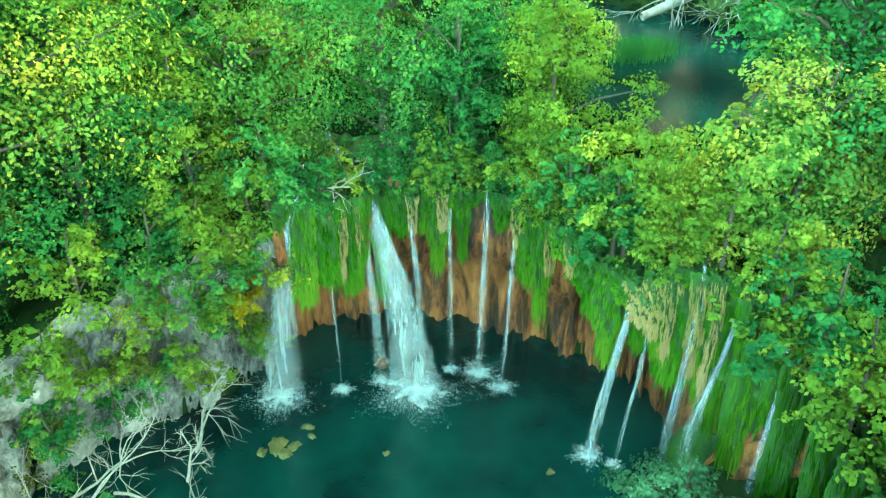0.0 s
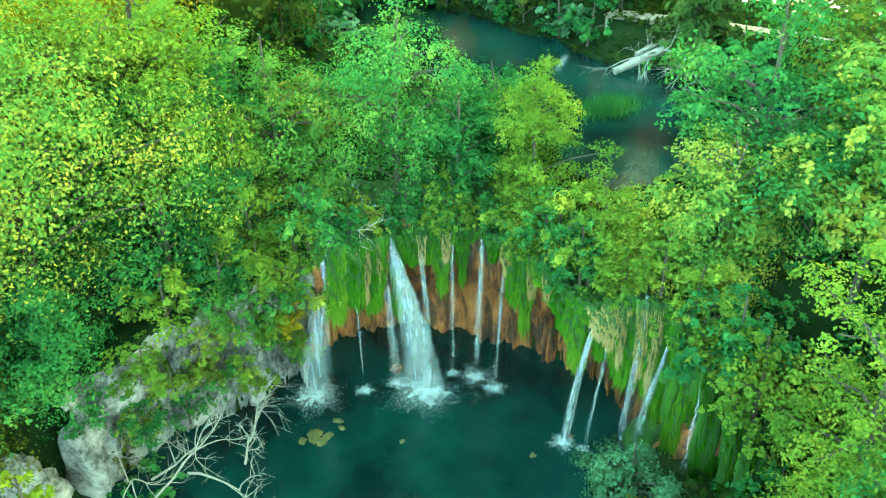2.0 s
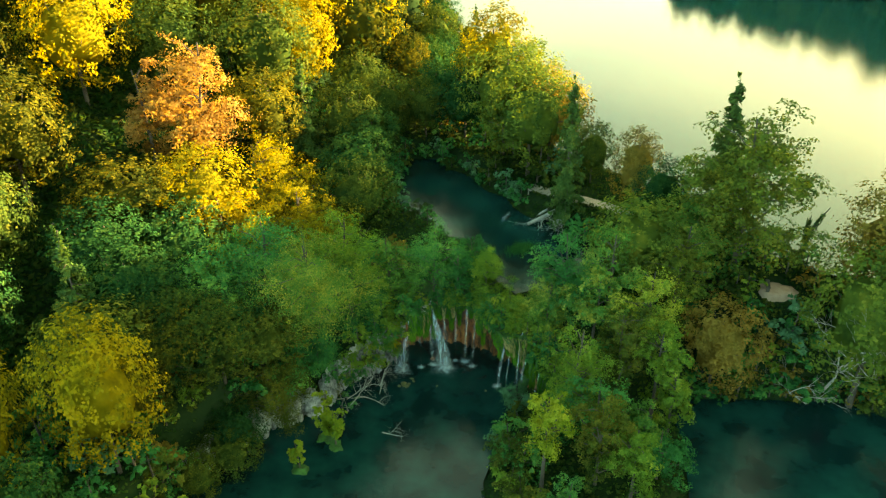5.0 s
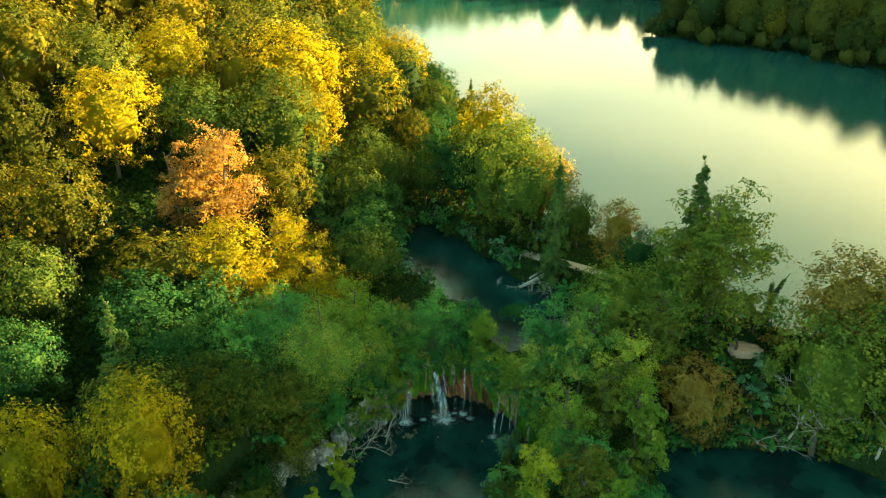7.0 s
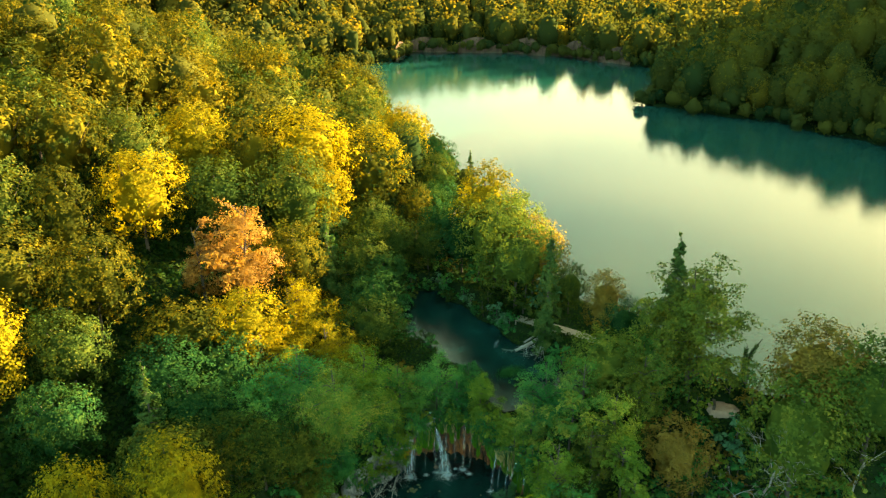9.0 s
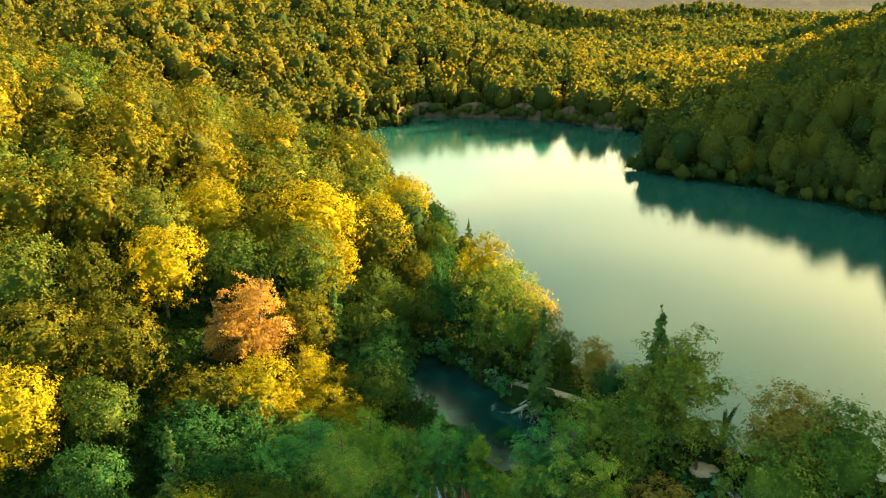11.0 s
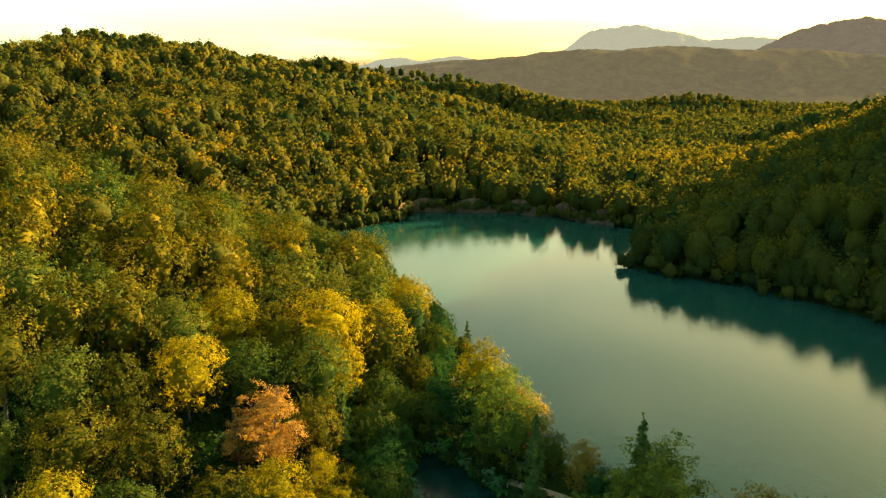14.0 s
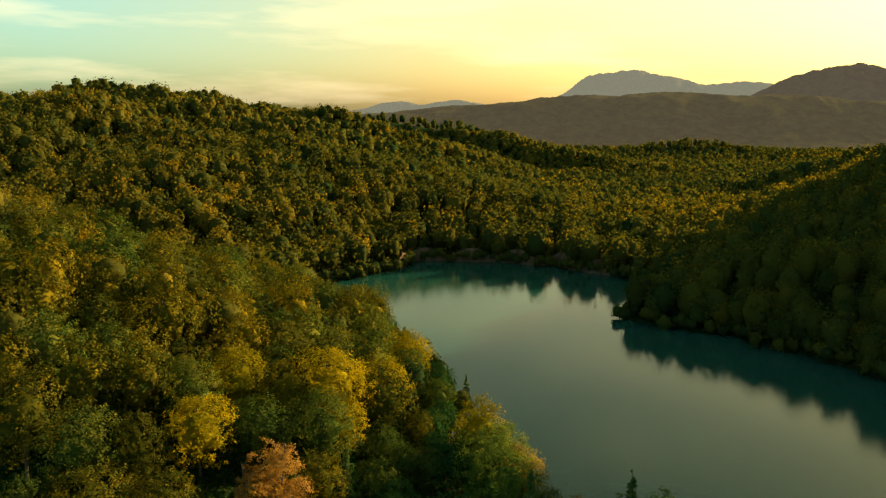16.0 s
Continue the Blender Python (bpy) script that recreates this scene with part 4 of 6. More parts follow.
# far woods, past counting
def woods(name, points, leaves, size, height, radius, label, seed, mean=0.42):
    """A closed canopy: each tree a lobed dome of leaves down to its skirts."""
    rng = np.random.default_rng(seed)
    n = len(points)
    z = land(points[:, 0], points[:, 1])
    sc = rng.uniform(0.7, 1.25, n)
    wide, tall = radius * sc * rng.uniform(0.85, 1.12, n), height * sc
    tint = np.clip(rng.normal(mean, 0.17, n) + 0.15 * wobble(points[:, 0], points[:, 1], 60), 0, 1)
    mid = np.stack([points[:, 0], points[:, 1], z + tall * 0.5], -1)
    axes = np.stack([wide, wide, tall * 0.5], -1)
    turn = rng.uniform(0, 6.283, (n, 1))
    lobe = rng.integers(3, 6, (n, 1))

    def swell(d):
        """How far the crown reaches along d: lobes round it, and shoulders."""
        a = np.arctan2(d[..., 1], d[..., 0])
        return 0.9 + 0.14 * np.sin(lobe * a + turn) * np.sqrt(np.clip(1 - d[..., 2] ** 2, 0, 1)) + 0.1 * np.sin(5 * d[..., 2] + 2 * a + 3 * turn)

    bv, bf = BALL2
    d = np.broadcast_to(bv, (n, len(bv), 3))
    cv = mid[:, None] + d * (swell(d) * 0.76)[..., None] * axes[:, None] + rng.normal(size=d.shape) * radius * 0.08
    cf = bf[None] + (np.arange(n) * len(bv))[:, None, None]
    d = unit(rng.normal(size=(n, leaves, 3)) + [0, 0, 0.35])
    pos = mid[:, None] + d * (swell(d) * rng.uniform(0.82, 1.14, (n, leaves)))[..., None] * axes[:, None]
    nor = unit(d * [1, 1, radius / height * 2.2] + rng.normal(size=d.shape) * 0.42)
    lv, lf = diamonds(pos.reshape(-1, 3), nor.reshape(-1, 3), size * rng.uniform(0.6, 1.4, n * leaves), rng, 0.75)
    v, f = join((lv, lf), (cv.reshape(-1, 3), cf.reshape(-1, 4)))
    me = make_mesh(name, v, f, WOODS, True)
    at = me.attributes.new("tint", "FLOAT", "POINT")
    # cores take a darker tint: shade inside the crown, put into the colour
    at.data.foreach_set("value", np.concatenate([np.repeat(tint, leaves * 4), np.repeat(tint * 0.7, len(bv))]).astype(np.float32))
    return tagged(new(name, me), label, "forest", kind="stuff")


def scatter(seed, x0, x1, y0, y1, step):
    rng = np.random.default_rng(seed)
    x, y = np.meshgrid(np.arange(x0, x1, step), np.arange(y0, y1, step))
    x = x.ravel() + rng.uniform(-0.45, 0.45, x.size) * step
    y = y.ravel() + rng.uniform(-0.45, 0.45, y.size) * step
    ok = (edge_distance(x, y, LAKE_LINE) > np.where(x < -20, 4.0, 1.0)) & (edge_distance(x, y, POOL_LINE) > 2.5) & (edge_distance(x, y, POND_LINE) > 1.5)
    return np.stack([x, y], -1)[ok]


p = scatter(31, -340, 300, -40, 345, 6.6)
d = np.array([min((x - a) ** 2 + (y - b) ** 2 for a, b in spots) for x, y in p])
seen = np.abs((p[:, 0] - 9 + 0.115 * (p[:, 1] + 85)) / (p[:, 1] + 85 + 1e-6)) < 0.68
p = p[(d > 24) & ((p[:, 0] < -20) | (p[:, 1] > 60) | (p[:, 0] > 45)) & seen & (np.hypot(p[:, 0] - 8, p[:, 1] + 70) > 118)]
dist = np.hypot(p[:, 0] - 9, p[:, 1] + 85)
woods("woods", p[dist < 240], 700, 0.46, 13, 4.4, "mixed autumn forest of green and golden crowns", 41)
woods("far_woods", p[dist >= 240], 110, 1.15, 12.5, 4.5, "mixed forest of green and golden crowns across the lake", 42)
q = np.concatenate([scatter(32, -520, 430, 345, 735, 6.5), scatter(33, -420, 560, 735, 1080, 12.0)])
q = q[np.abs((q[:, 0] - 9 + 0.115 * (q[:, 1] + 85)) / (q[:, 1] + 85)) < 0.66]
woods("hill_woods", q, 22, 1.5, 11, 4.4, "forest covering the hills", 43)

# low growth hanging over the lake's edge
line = np.array(LAKE_LINE + LAKE_LINE[:1], float)
s = np.concatenate([[0], np.cumsum(np.linalg.norm(np.diff(line, axis=0), axis=1))])
at = np.arange(0, s[-1], 2.2)
edge = np.stack([np.interp(at, s, line[:, 0]), np.interp(at, s, line[:, 1])], -1) + np.random.default_rng(3).normal(size=(len(at), 2)) * 0.9
edge = edge[(edge[:, 1] > 64) & (edge[:, 1] + 0.3 * edge[:, 0] > 60)]
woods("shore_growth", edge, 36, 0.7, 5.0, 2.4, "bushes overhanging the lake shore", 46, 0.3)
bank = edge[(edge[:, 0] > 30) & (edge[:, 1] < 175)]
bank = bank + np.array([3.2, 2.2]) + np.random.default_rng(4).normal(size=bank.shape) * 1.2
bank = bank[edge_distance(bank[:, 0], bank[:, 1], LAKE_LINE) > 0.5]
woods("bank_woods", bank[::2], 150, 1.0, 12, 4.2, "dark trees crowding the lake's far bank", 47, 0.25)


# a low band of reddish rock at the head of the lake
ROSY = solid_material("rosy_rock", [(0.35, (0.02, 0.014, 0.01)), (0.5, (0.08, 0.045, 0.03)), (0.7, (0.14, 0.085, 0.06))], 0.4, 0.95, 0.8, 1.5, 0.3, (1, 1, 0.4), 0.1)
head = [(x, y) for x, y in LAKE_LINE if y > 200 and -42 < x < 40]
hs = np.linspace(0, len(head) - 1, 120)
hx, hy = (np.interp(hs, np.arange(len(head)), [q[k] for q in head]) for k in (0, 1))
rows = []
for j, up in enumerate((-0.6, 1.0, 2.4, 3.8, 5.0, 5.4)):
    w = 0.9 * wobble(hs * 3, hs * 0 + j, 1.3) + 0.6 * wobble(hs * 9, hs * 0 + j * 2, 1.1)
    rows.append(np.stack([hx + 0.4 * w, hy - 0.6 + 0.35 * j + 0.5 * w, LAKE_Z + up * (0.75 + 0.35 * wobble(hs * 2, hs * 0, 1.7))], -1))
i = (np.arange(5)[:, None] * 120 + np.arange(119)[None]).ravel()
structure("cliff_far_shore", make_mesh("cliff_far_shore", np.concatenate(rows), np.stack([i, i + 1, i + 121, i + 120], -1), ROSY, False), "low reddish rock face along the far lake shore", "cliff")


# ---------------------------------------------------------------- cliff round the pool
LIP = np.array([(-9, -6.6, 4.2), (-7, -4.7, 4.9), (-5.2, -2.8, 5.6), (-4, -1.7, 5.9), (-2.8, -0.8, 5.9), (-1.9, 0.3, 5.8), (-1.2, 1.2, 5.3), (0, 1.6, 5.6),
                (1.8, 1.6, 5.55), (2.9, 0.9, 5.6), (3.8, -0.1, 5.7), (4.7, -1.3, 5.5), (5.4, -2.1, 5.2), (5.9, -2.1, 5.5), (6.7, -2.6, 6.0), (7.5, -2.8, 6.0), (8.3, -3.7, 5.3), (9.6, -4.9, 3.4)])
FOOT = np.array([(-8.7, -4.5), (-7.3, -3.0), (-5.7, -1.5), (-4.6, 0.2), (-4.2, 2.0), (-3.2, 3.2), (-2.0, 3.9), (-0.3, 4.0), (2, 3.3), (3.2, 3.0), (4.3, 2.5), (5.2, 1.9),
                 (5.9, 1.5), (6.4, 0.9), (6.9, -0.2), (7.0, -1.4), (7.2, -2.6), (7.6, -3.6)])


def along(pts, u):
    """A smooth run through pts, u from 0 to their number less one."""
    pts = np.asarray(pts, float)
    k = np.arange(len(pts))
    out = np.zeros((len(u), pts.shape[1]))
    for w, s in ((0.25, -0.35), (0.5, 0.0), (0.25, 0.35)):
        out += w * np.stack([np.interp(np.clip(u + s, 0, len(pts) - 1), k, pts[:, c]) for c in range(pts.shape[1])], -1)
    return out


def cliff(name, u0, u1, n, mat, label, rough, seed):
    u, m = np.linspace(u0, u1, n), 76
    lip, foot = along(LIP, u), along(FOOT, u)
    out = unit(lip[:, :2] - foot)
    back = foot - out * 2.4
    v = np.zeros((n, m, 3))
    for j in range(m):
        q = j / (m - 1)
        if q < 0.74:
            a = q / 0.74
            z = -0.7 + a * (lip[:, 2] + 0.7)
            g = 0.12 * a + 0.88 * smooth(0.3, 0.86, a)
            xy = foot + (lip[:, :2] - foot) * g
            if a > 0.9:
                z = z - 0.0
        else:
            a = (q - 0.74) / 0.26
            xy = lip[:, :2] + (back - lip[:, :2]) * a
            z = lip[:, 2] + 0.35 * math.sin(a * 2.2) - 0.25 * a
        v[:, j, :2], v[:, j, 2] = xy, z
    for i in range(n):
        for j in range(m):
            p = v[i, j]
            s = u[i] * 1.0
            d = noise.noise((s * 2.6 + seed, p[2] * 0.3, 1.7)) * 0.7 + noise.noise((s * 7 + seed, p[2] * 0.55, 4.1)) * 0.4 + noise.noise((s * 22, p[2] * 2.0, 7.7)) * 0.14 * rough
            d += rough * 0.12 * math.floor(3 * noise.noise((s * 1.7, p[2] * 1.4, seed))) if rough > 1 else 0.0
            p[:2] += out[i] * d
            p[2] += 0.08 * noise.noise((p[0] * 2, p[1] * 2, 3.0)) if j > m * 0.7 else 0.0
    i = (np.arange(n - 1)[:, None] * m + np.arange(m - 1)[None]).ravel()
    me = make_mesh(name, v.reshape(-1, 3), np.stack([i, i + m, i + m + 1, i + 1], -1), mat, rough < 1.5)
    me.materials.append(MOSS if mat is TUFA else GROUND)
    me.polygons.foreach_set("material_index", ((np.arange(len(i)) % (m - 1)) > m * 0.7).astype(np.int32))
    return structure(name, me, label, "cliff")


cliff("cliff_limestone", 0, 3.6, 150, LIMESTONE, "weathered grey limestone face with cracks and stains", 2.0, 3)
cliff("cliff_travertine", 3.55, 17, 420, TUFA, "rust-brown wet travertine cliff hollowed out behind the waterfalls", 1.0, 8)


# ---------------------------------------------------------------- hanging moss
def moss_shapes(seed, strands):
    """A hanging cushion, furrowed and lobed, and the short fuzz that covers it; one unit wide and one long."""
    rng = np.random.default_rng(seed)
    nx, nt = 17, 30

    def surface(x, t):
        side = 1 - 0.55 * t ** 1.6 + 0.12 * np.sin(t * 8 + seed * 2) + 0.1 * np.sin(x * 6 + seed)
        furrow = 0.1 * np.cos(x * 11 + seed + 1.5 * np.sin(t * 5)) + 0.07 * np.sin(t * 17 + x * 5 + seed) + 0.05 * np.cos(x * 23 + t * 9)
        end = -0.12 * np.abs(np.sin(x * 5 + seed)) * t
        depth = np.sqrt(np.clip(1 - x * x, 0, 1)) * 0.55 * (0.35 + 0.65 * np.sin(np.clip(t * 2.7 + 0.15, 0, 3.0)))
        return np.stack([x * 0.5 * side, depth + furrow * np.sqrt(np.clip(1.02 - x * x, 0, 1)) - 0.12, -t * (1 + end) + 0.05], -1)

    x, t = np.meshgrid(np.linspace(-1, 1, nx), np.linspace(0, 1, nt))
    v = surface(x, t).reshape(-1, 3) + rng.normal(size=(nx * nt, 3)) * [0.012, 0.02, 0.008]
    i = (np.arange(nt - 1)[:, None] * nx + np.arange(nx - 1)[None]).ravel()
    cushion = v, np.stack([i, i + 1, i + nx + 1, i + nx], -1)
    sx, st = rng.uniform(-1, 1, strands), rng.uniform(0, 1, strands)
    low = strands // 4
    st[:low] = rng.uniform(0.85, 1.0, low)
    p = surface(sx, st)
    ln, w = rng.uniform(0.04, 0.13, strands), rng.uniform(0.01, 0.022, strands)[:, None]
    ln[:low] *= 2.2
    ln = ln[:, None]
    down = unit(np.stack([sx * 0.3 + rng.normal(size=strands) * 0.22, 0.5 + rng.normal(size=strands) * 0.25, -np.full(strands, 0.9)], -1))
    across = unit(np.cross(down, [0.2, 0.3, 1.0]) + rng.normal(size=(strands, 3)) * 0.3)
    q = np.stack([p, p + down * ln * 0.5 + across * w, p + down * ln + [0, 0, -0.03], p + down * ln * 0.5 - across * w], 1)
    return cushion, (q.reshape(-1, 3), np.arange(strands * 4).reshape(-1, 4))


def moss_stock(mat, strand, label):
    made = []
    for seed in (1, 2, 3, 4):
        (cv, cf), (sv, sf) = moss_shapes(seed, 1500)
        root = tagged(new("moss_curtain"), label, "moss", "moss curtains on the cliff")
        child("cushion", make_mesh("cushion", cv, cf, mat, True), root)
        child("moss_fringe", make_mesh("moss_fringe", sv, sf, strand), root)
        made.append([root, False])
    return made


lush = moss_stock(MOSS, STRAND, "bright green wet moss hanging over the travertine")
dry = moss_stock(MOSS, DRYGRASS, "straw-coloured dry grass tuft hanging over the travertine")


def lip_spot(x):
    u = float(np.interp(x, LIP[:, 0], np.arange(len(LIP))))
    p, q = along(LIP, np.array([u]))[0], along(FOOT, np.array([u]))[0]
    o = unit(p[:2] - q)
    return p, o


def hang(stock, k, x, width, length, drop=0.0, forth=0.0):
    p, o = lip_spot(x)
    m = Matrix.Translation((p[0] + o[0] * (0.1 + forth), p[1] + o[1] * (0.1 + forth), p[2] + 0.12 - drop)) @ Matrix.Rotation(math.atan2(-o[0], o[1]), 4, "Z") @ Matrix.Diagonal((width, 0.55 + 0.25 * width, length, 1))
    root, used = stock[k]
    if used:
        copy_thing(root, m @ Matrix.Diagonal([1 / v for v in root.scale] + [1]))
    else:
        root.matrix_basis = m
        stock[k][1] = True


mrng = np.random.default_rng(77)
for x, w, ln in [(-2.75, 0.8, 2.6), (-2.3, 1.0, 2.2), (-1.85, 0.9, 2.6), (-1.55, 0.5, 1.7), (-1.12, 0.5, 2.7), (-0.55, 0.6, 1.1), (-0.05, 0.5, 1.3), (0.45, 0.6, 2.3), (1.15, 0.42, 2.1),
                 (2.25, 0.4, 0.8), (3.1, 0.8, 1.9), (3.4, 0.55, 2.7), (3.85, 0.8, 0.8), (4.3, 0.9, 1.2), (4.65, 0.8, 1.4), (5.05, 0.85, 2.2), (5.65, 0.5, 1.6), (6.05, 0.7, 1.8), (6.4, 0.9, 3.0), (6.95, 0.8, 2.6), (7.3, 0.8, 3.6),
                 (7.75, 1.0, 4.2), (8.1, 0.7, 2.6), (8.5, 1.2, 4.6), (9.0, 1.1, 3.8), (9.5, 1.2, 3.0)]:
    hang(lush, int(mrng.integers(0, 4)), x, w * 1.2, ln * mrng.uniform(0.9, 1.1), mrng.uniform(0, 0.15), mrng.uniform(-0.1, 0.2))
for x in np.arange(-3.2, 9.3, 0.42):
    if min(abs(x - c) for c in (-2.9, -1.3, 1.8, 2.65, 5.4)) > 0.2:
        hang(lush, int(mrng.integers(0, 4)), x + mrng.uniform(-0.12, 0.12), mrng.uniform(0.5, 0.9), mrng.uniform(0.3, 0.75), mrng.uniform(-0.1, 0.15), mrng.uniform(-0.15, 0.1))
for x, w, ln in [(-2.0, 0.35, 1.9), (-1.65, 0.3, 1.4), (-0.25, 0.3, 1.0), (0.6, 0.3, 1.0), (2.8, 0.4, 1.0), (3.6, 0.3, 1.3), (5.75, 0.9, 0.9), (5.9, 0.6, 1.3), (6.7, 0.4, 2.2), (6.95, 0.35, 2.6), (7.5, 0.4, 1.8), (7.95, 0.4, 2.2), (6.2, 0.35, 1.8), (8.2, 0.5, 1.1), (8.75, 0.5, 1.0), (4.15, 0.4, 0.8)]:
    hang(dry, int(mrng.integers(0, 4)), x, w * 1.2, ln, mrng.uniform(0.0, 0.2), 0.3)


# ---------------------------------------------------------------- waterfalls
def waterfall(pts, widths, strands, mat, foam, label, seed, cover=True):
    rng = np.random.default_rng(seed)
    pts, widths = np.asarray(pts, float), np.asarray(widths, float)
    k = np.linspace(0, len(pts) - 1, 22)
    run, wd = along(pts, k), np.interp(k, np.arange(len(pts)), widths)
    run[0], run[-1] = pts[0], pts[-1]
    across, out = np.array([0.98, 0.2, 0.0]), np.array([0.2, -0.98, 0.0])
    root = tagged(new("waterfall"), label, "waterfall", "waterfalls into the pool")
    if cover:
        nx = 9
        a = np.linspace(-1, 1, nx)
        v = run[:, None] + across * (a[None, :, None] * wd[:, None, None] * 0.5) + out * ((np.cos(a * 1.5)[None, :, None] * 0.14 + 0.05 * np.sin(a * 9)[None, :, None]) * (0.4 + wd[:, None, None] * 0.3))
        i = (np.arange(21)[:, None] * nx + np.arange(nx - 1)[None]).ravel()
        me = make_mesh("sheet", v.reshape(-1, 3), np.stack([i, i + 1, i + nx + 1, i + nx], -1), SHEET if mat is FALL else SHEET_THIN, True)
        me.attributes.new("body", "FLOAT", "POINT").data.foreach_set("value", np.tile(1 - np.abs(a) ** 2.5, 22).astype(np.float32))
        child("sheet", me, root, "torn sheet of white water")
    paths = []
    for _ in range(strands):
        a = np.clip(rng.normal() * 0.42, -1.05, 1.05)
        i0, i1 = sorted(rng.integers(0, 22, 2))
        if i1 - i0 < 7:
            i0, i1 = 0, 21
        c = run[i0:i1 + 1] + across * (a * wd[i0:i1 + 1, None] * 0.5) + out * (rng.uniform(0, 0.25) * (0.3 + wd[i0:i1 + 1, None] * 0.4)) + rng.normal(size=(i1 - i0 + 1, 3)) * 0.008
        r = rng.uniform(0.004, 0.012) * np.sin(np.linspace(0.25, 2.9, len(c)))
        paths.append((c, r))
    tv, tf = tubes(paths, 4)
    tagged(child("water_spray", make_mesh("water_spray", tv, tf, FALL_THIN if not cover else FALL, True), root, "thin threads of falling water"), kind="stuff")
    if foam:
        n = int(3600 * foam + 300)
        r, b = foam * rng.uniform(0, 1, n) ** 0.6 * rng.uniform(0.55, 1.15, n), rng.uniform(0, 6.283, n)
        r *= 1 + 0.22 * np.sin(b * 5 + seed) + 0.14 * np.sin(b * 13 + seed)
        pos = np.stack([pts[-1][0] + r * np.cos(b) * 1.15, pts[-1][1] + r * np.sin(b) - foam * 0.15, 0.03 + 0.22 * foam * rng.uniform(0, 1, n) ** 3 * np.clip(1 - r / foam, 0, 1)], -1)
        nor = unit(rng.normal(size=(n, 3)) * 0.35 + [0, 0, 1])
        lv, lf = diamonds(pos, nor, rng.uniform(0.008, 0.03, n), rng, 0.8)
        child("foam", make_mesh("foam", lv, lf, FOAM), root, "flecks of white foam")
        ring, discs = np.linspace(0, 2 * np.pi, 48, endpoint=False), np.array([0.02, 0.25, 0.5, 0.75, 1.0])
        rad = foam * 0.95 * (1 + 0.16 * np.sin(ring * 5 + seed) + 0.1 * np.sin(ring * 11 + 2 * seed))
        dv = np.concatenate([np.stack([pts[-1][0] + np.cos(ring) * rad * q * 1.1, pts[-1][1] + np.sin(ring) * rad * q - foam * 0.12, 0.012 + 0.16 * foam * np.clip(0.6 - q, 0, 1) + 0 * ring], -1) for q in discs])
        j = np.arange(48)
        df = np.concatenate([np.stack([j + 48 * (q + 1), (j + 1) % 48 + 48 * (q + 1), (j + 1) % 48 + 48 * q, j + 48 * q], -1) for q in range(4)])
        me = make_mesh("froth", dv, df, FROTH, True)
        me.attributes.new("body", "FLOAT", "POINT").data.foreach_set("value", np.repeat(1 - discs ** 1.3, 48).astype(np.float32))
        child("froth", me, root, "boiling white froth on the pool")
    return root


waterfall([(-1.5, 2.0, 5.95), (-1.3, 1.05, 5.42), (-1.02, 0.7, 4.9), (-0.68, 0.42, 3.9), (-0.38, 0.22, 2.6), (-0.12, 0.08, 1.2), (0.02, 0.0, 0.02)], [0.25, 0.32, 0.42, 0.75, 1.15, 1.5, 1.8], 70, FALL, 1.35,
          "broad white main waterfall fanning out into the pool", 1)
waterfall([(-1.35, 0.95, 5.2), (-1.4, 0.7, 4.6), (-1.25, 0.45, 3.4), (-1.1, 0.3, 1.6), (-1.0, 0.2, 0.02)], [0.1, 0.14, 0.2, 0.35, 0.5], 26, FALL_THIN, 0.35, "thin side strand of the main waterfall", 2)
waterfall([(-2.75, -0.3, 6.2), (-2.85, -1.0, 5.9), (-3.0, -1.12, 5.0), (-3.25, -1.05, 3.6), (-3.5, -0.95, 1.8), (-3.7, -0.85, 0.02)], [0.15, 0.2, 0.28, 0.6, 1.0, 1.3], 45, FALL, 0.95,
          "narrow waterfall widening into a white veil beside the rock", 3)
waterfall([(1.8, 2.2, 5.9), (1.8, 1.35, 5.55), (1.78, 1.1, 4.0), (1.75, 1.05, 2.0), (1.72, 1.0, 0.02)], [0.16, 0.18, 0.22, 0.26, 0.3], 26, FALL_THIN, 0.6, "thin misty waterfall in front of brown travertine", 4)
waterfall([(2.75, 1.2, 5.9), (2.62, 0.6, 5.5), (2.55, 0.45, 4.0), (2.5, 0.4, 2.0), (2.42, 0.38, 0.02)], [0.1, 0.12, 0.15, 0.18, 0.2], 16, FALL_THIN, 0.4, "wispy waterfall in front of brown travertine", 5)
waterfall([(0.8, 1.6, 5.5), (0.82, 1.15, 5.2), (0.86, 1.05, 3.6), (0.88, 1.0, 1.8), (0.9, 0.98, 0.02)], [0.1, 0.12, 0.14, 0.16, 0.18], 16, FALL_THIN, 0.22, "thread of water between moss curtains", 6, False)
waterfall([(-2.25, -0.2, 4.9), (-2.18, -0.42, 4.4), (-2.1, -0.4, 2.6), (-2.05, -0.35, 0.02)], [0.06, 0.08, 0.12, 0.16], 12, FALL_THIN, 0.3, "thread of water dripping off the moss", 7, False)
waterfall([(-0.3, 1.4, 5.6), (-0.22, 0.95, 5.2), (-0.1, 0.75, 4.2), (0.05, 0.65, 3.0), (0.15, 0.6, 0.02)], [0.08, 0.12, 0.16, 0.22, 0.26], 26, FALL_THIN, 0.0, "short white spout beside the main waterfall", 8)
waterfall([(5.5, -1.6, 5.35), (5.4, -2.3, 5.0), (5.22, -2.4, 4.0), (5.02, -2.25, 2.2), (4.85, -2.05, 0.02)], [0.1, 0.14, 0.2, 0.28, 0.34], 40, FALL, 0.42, "slender white jet of water leaping clear of the moss", 9)
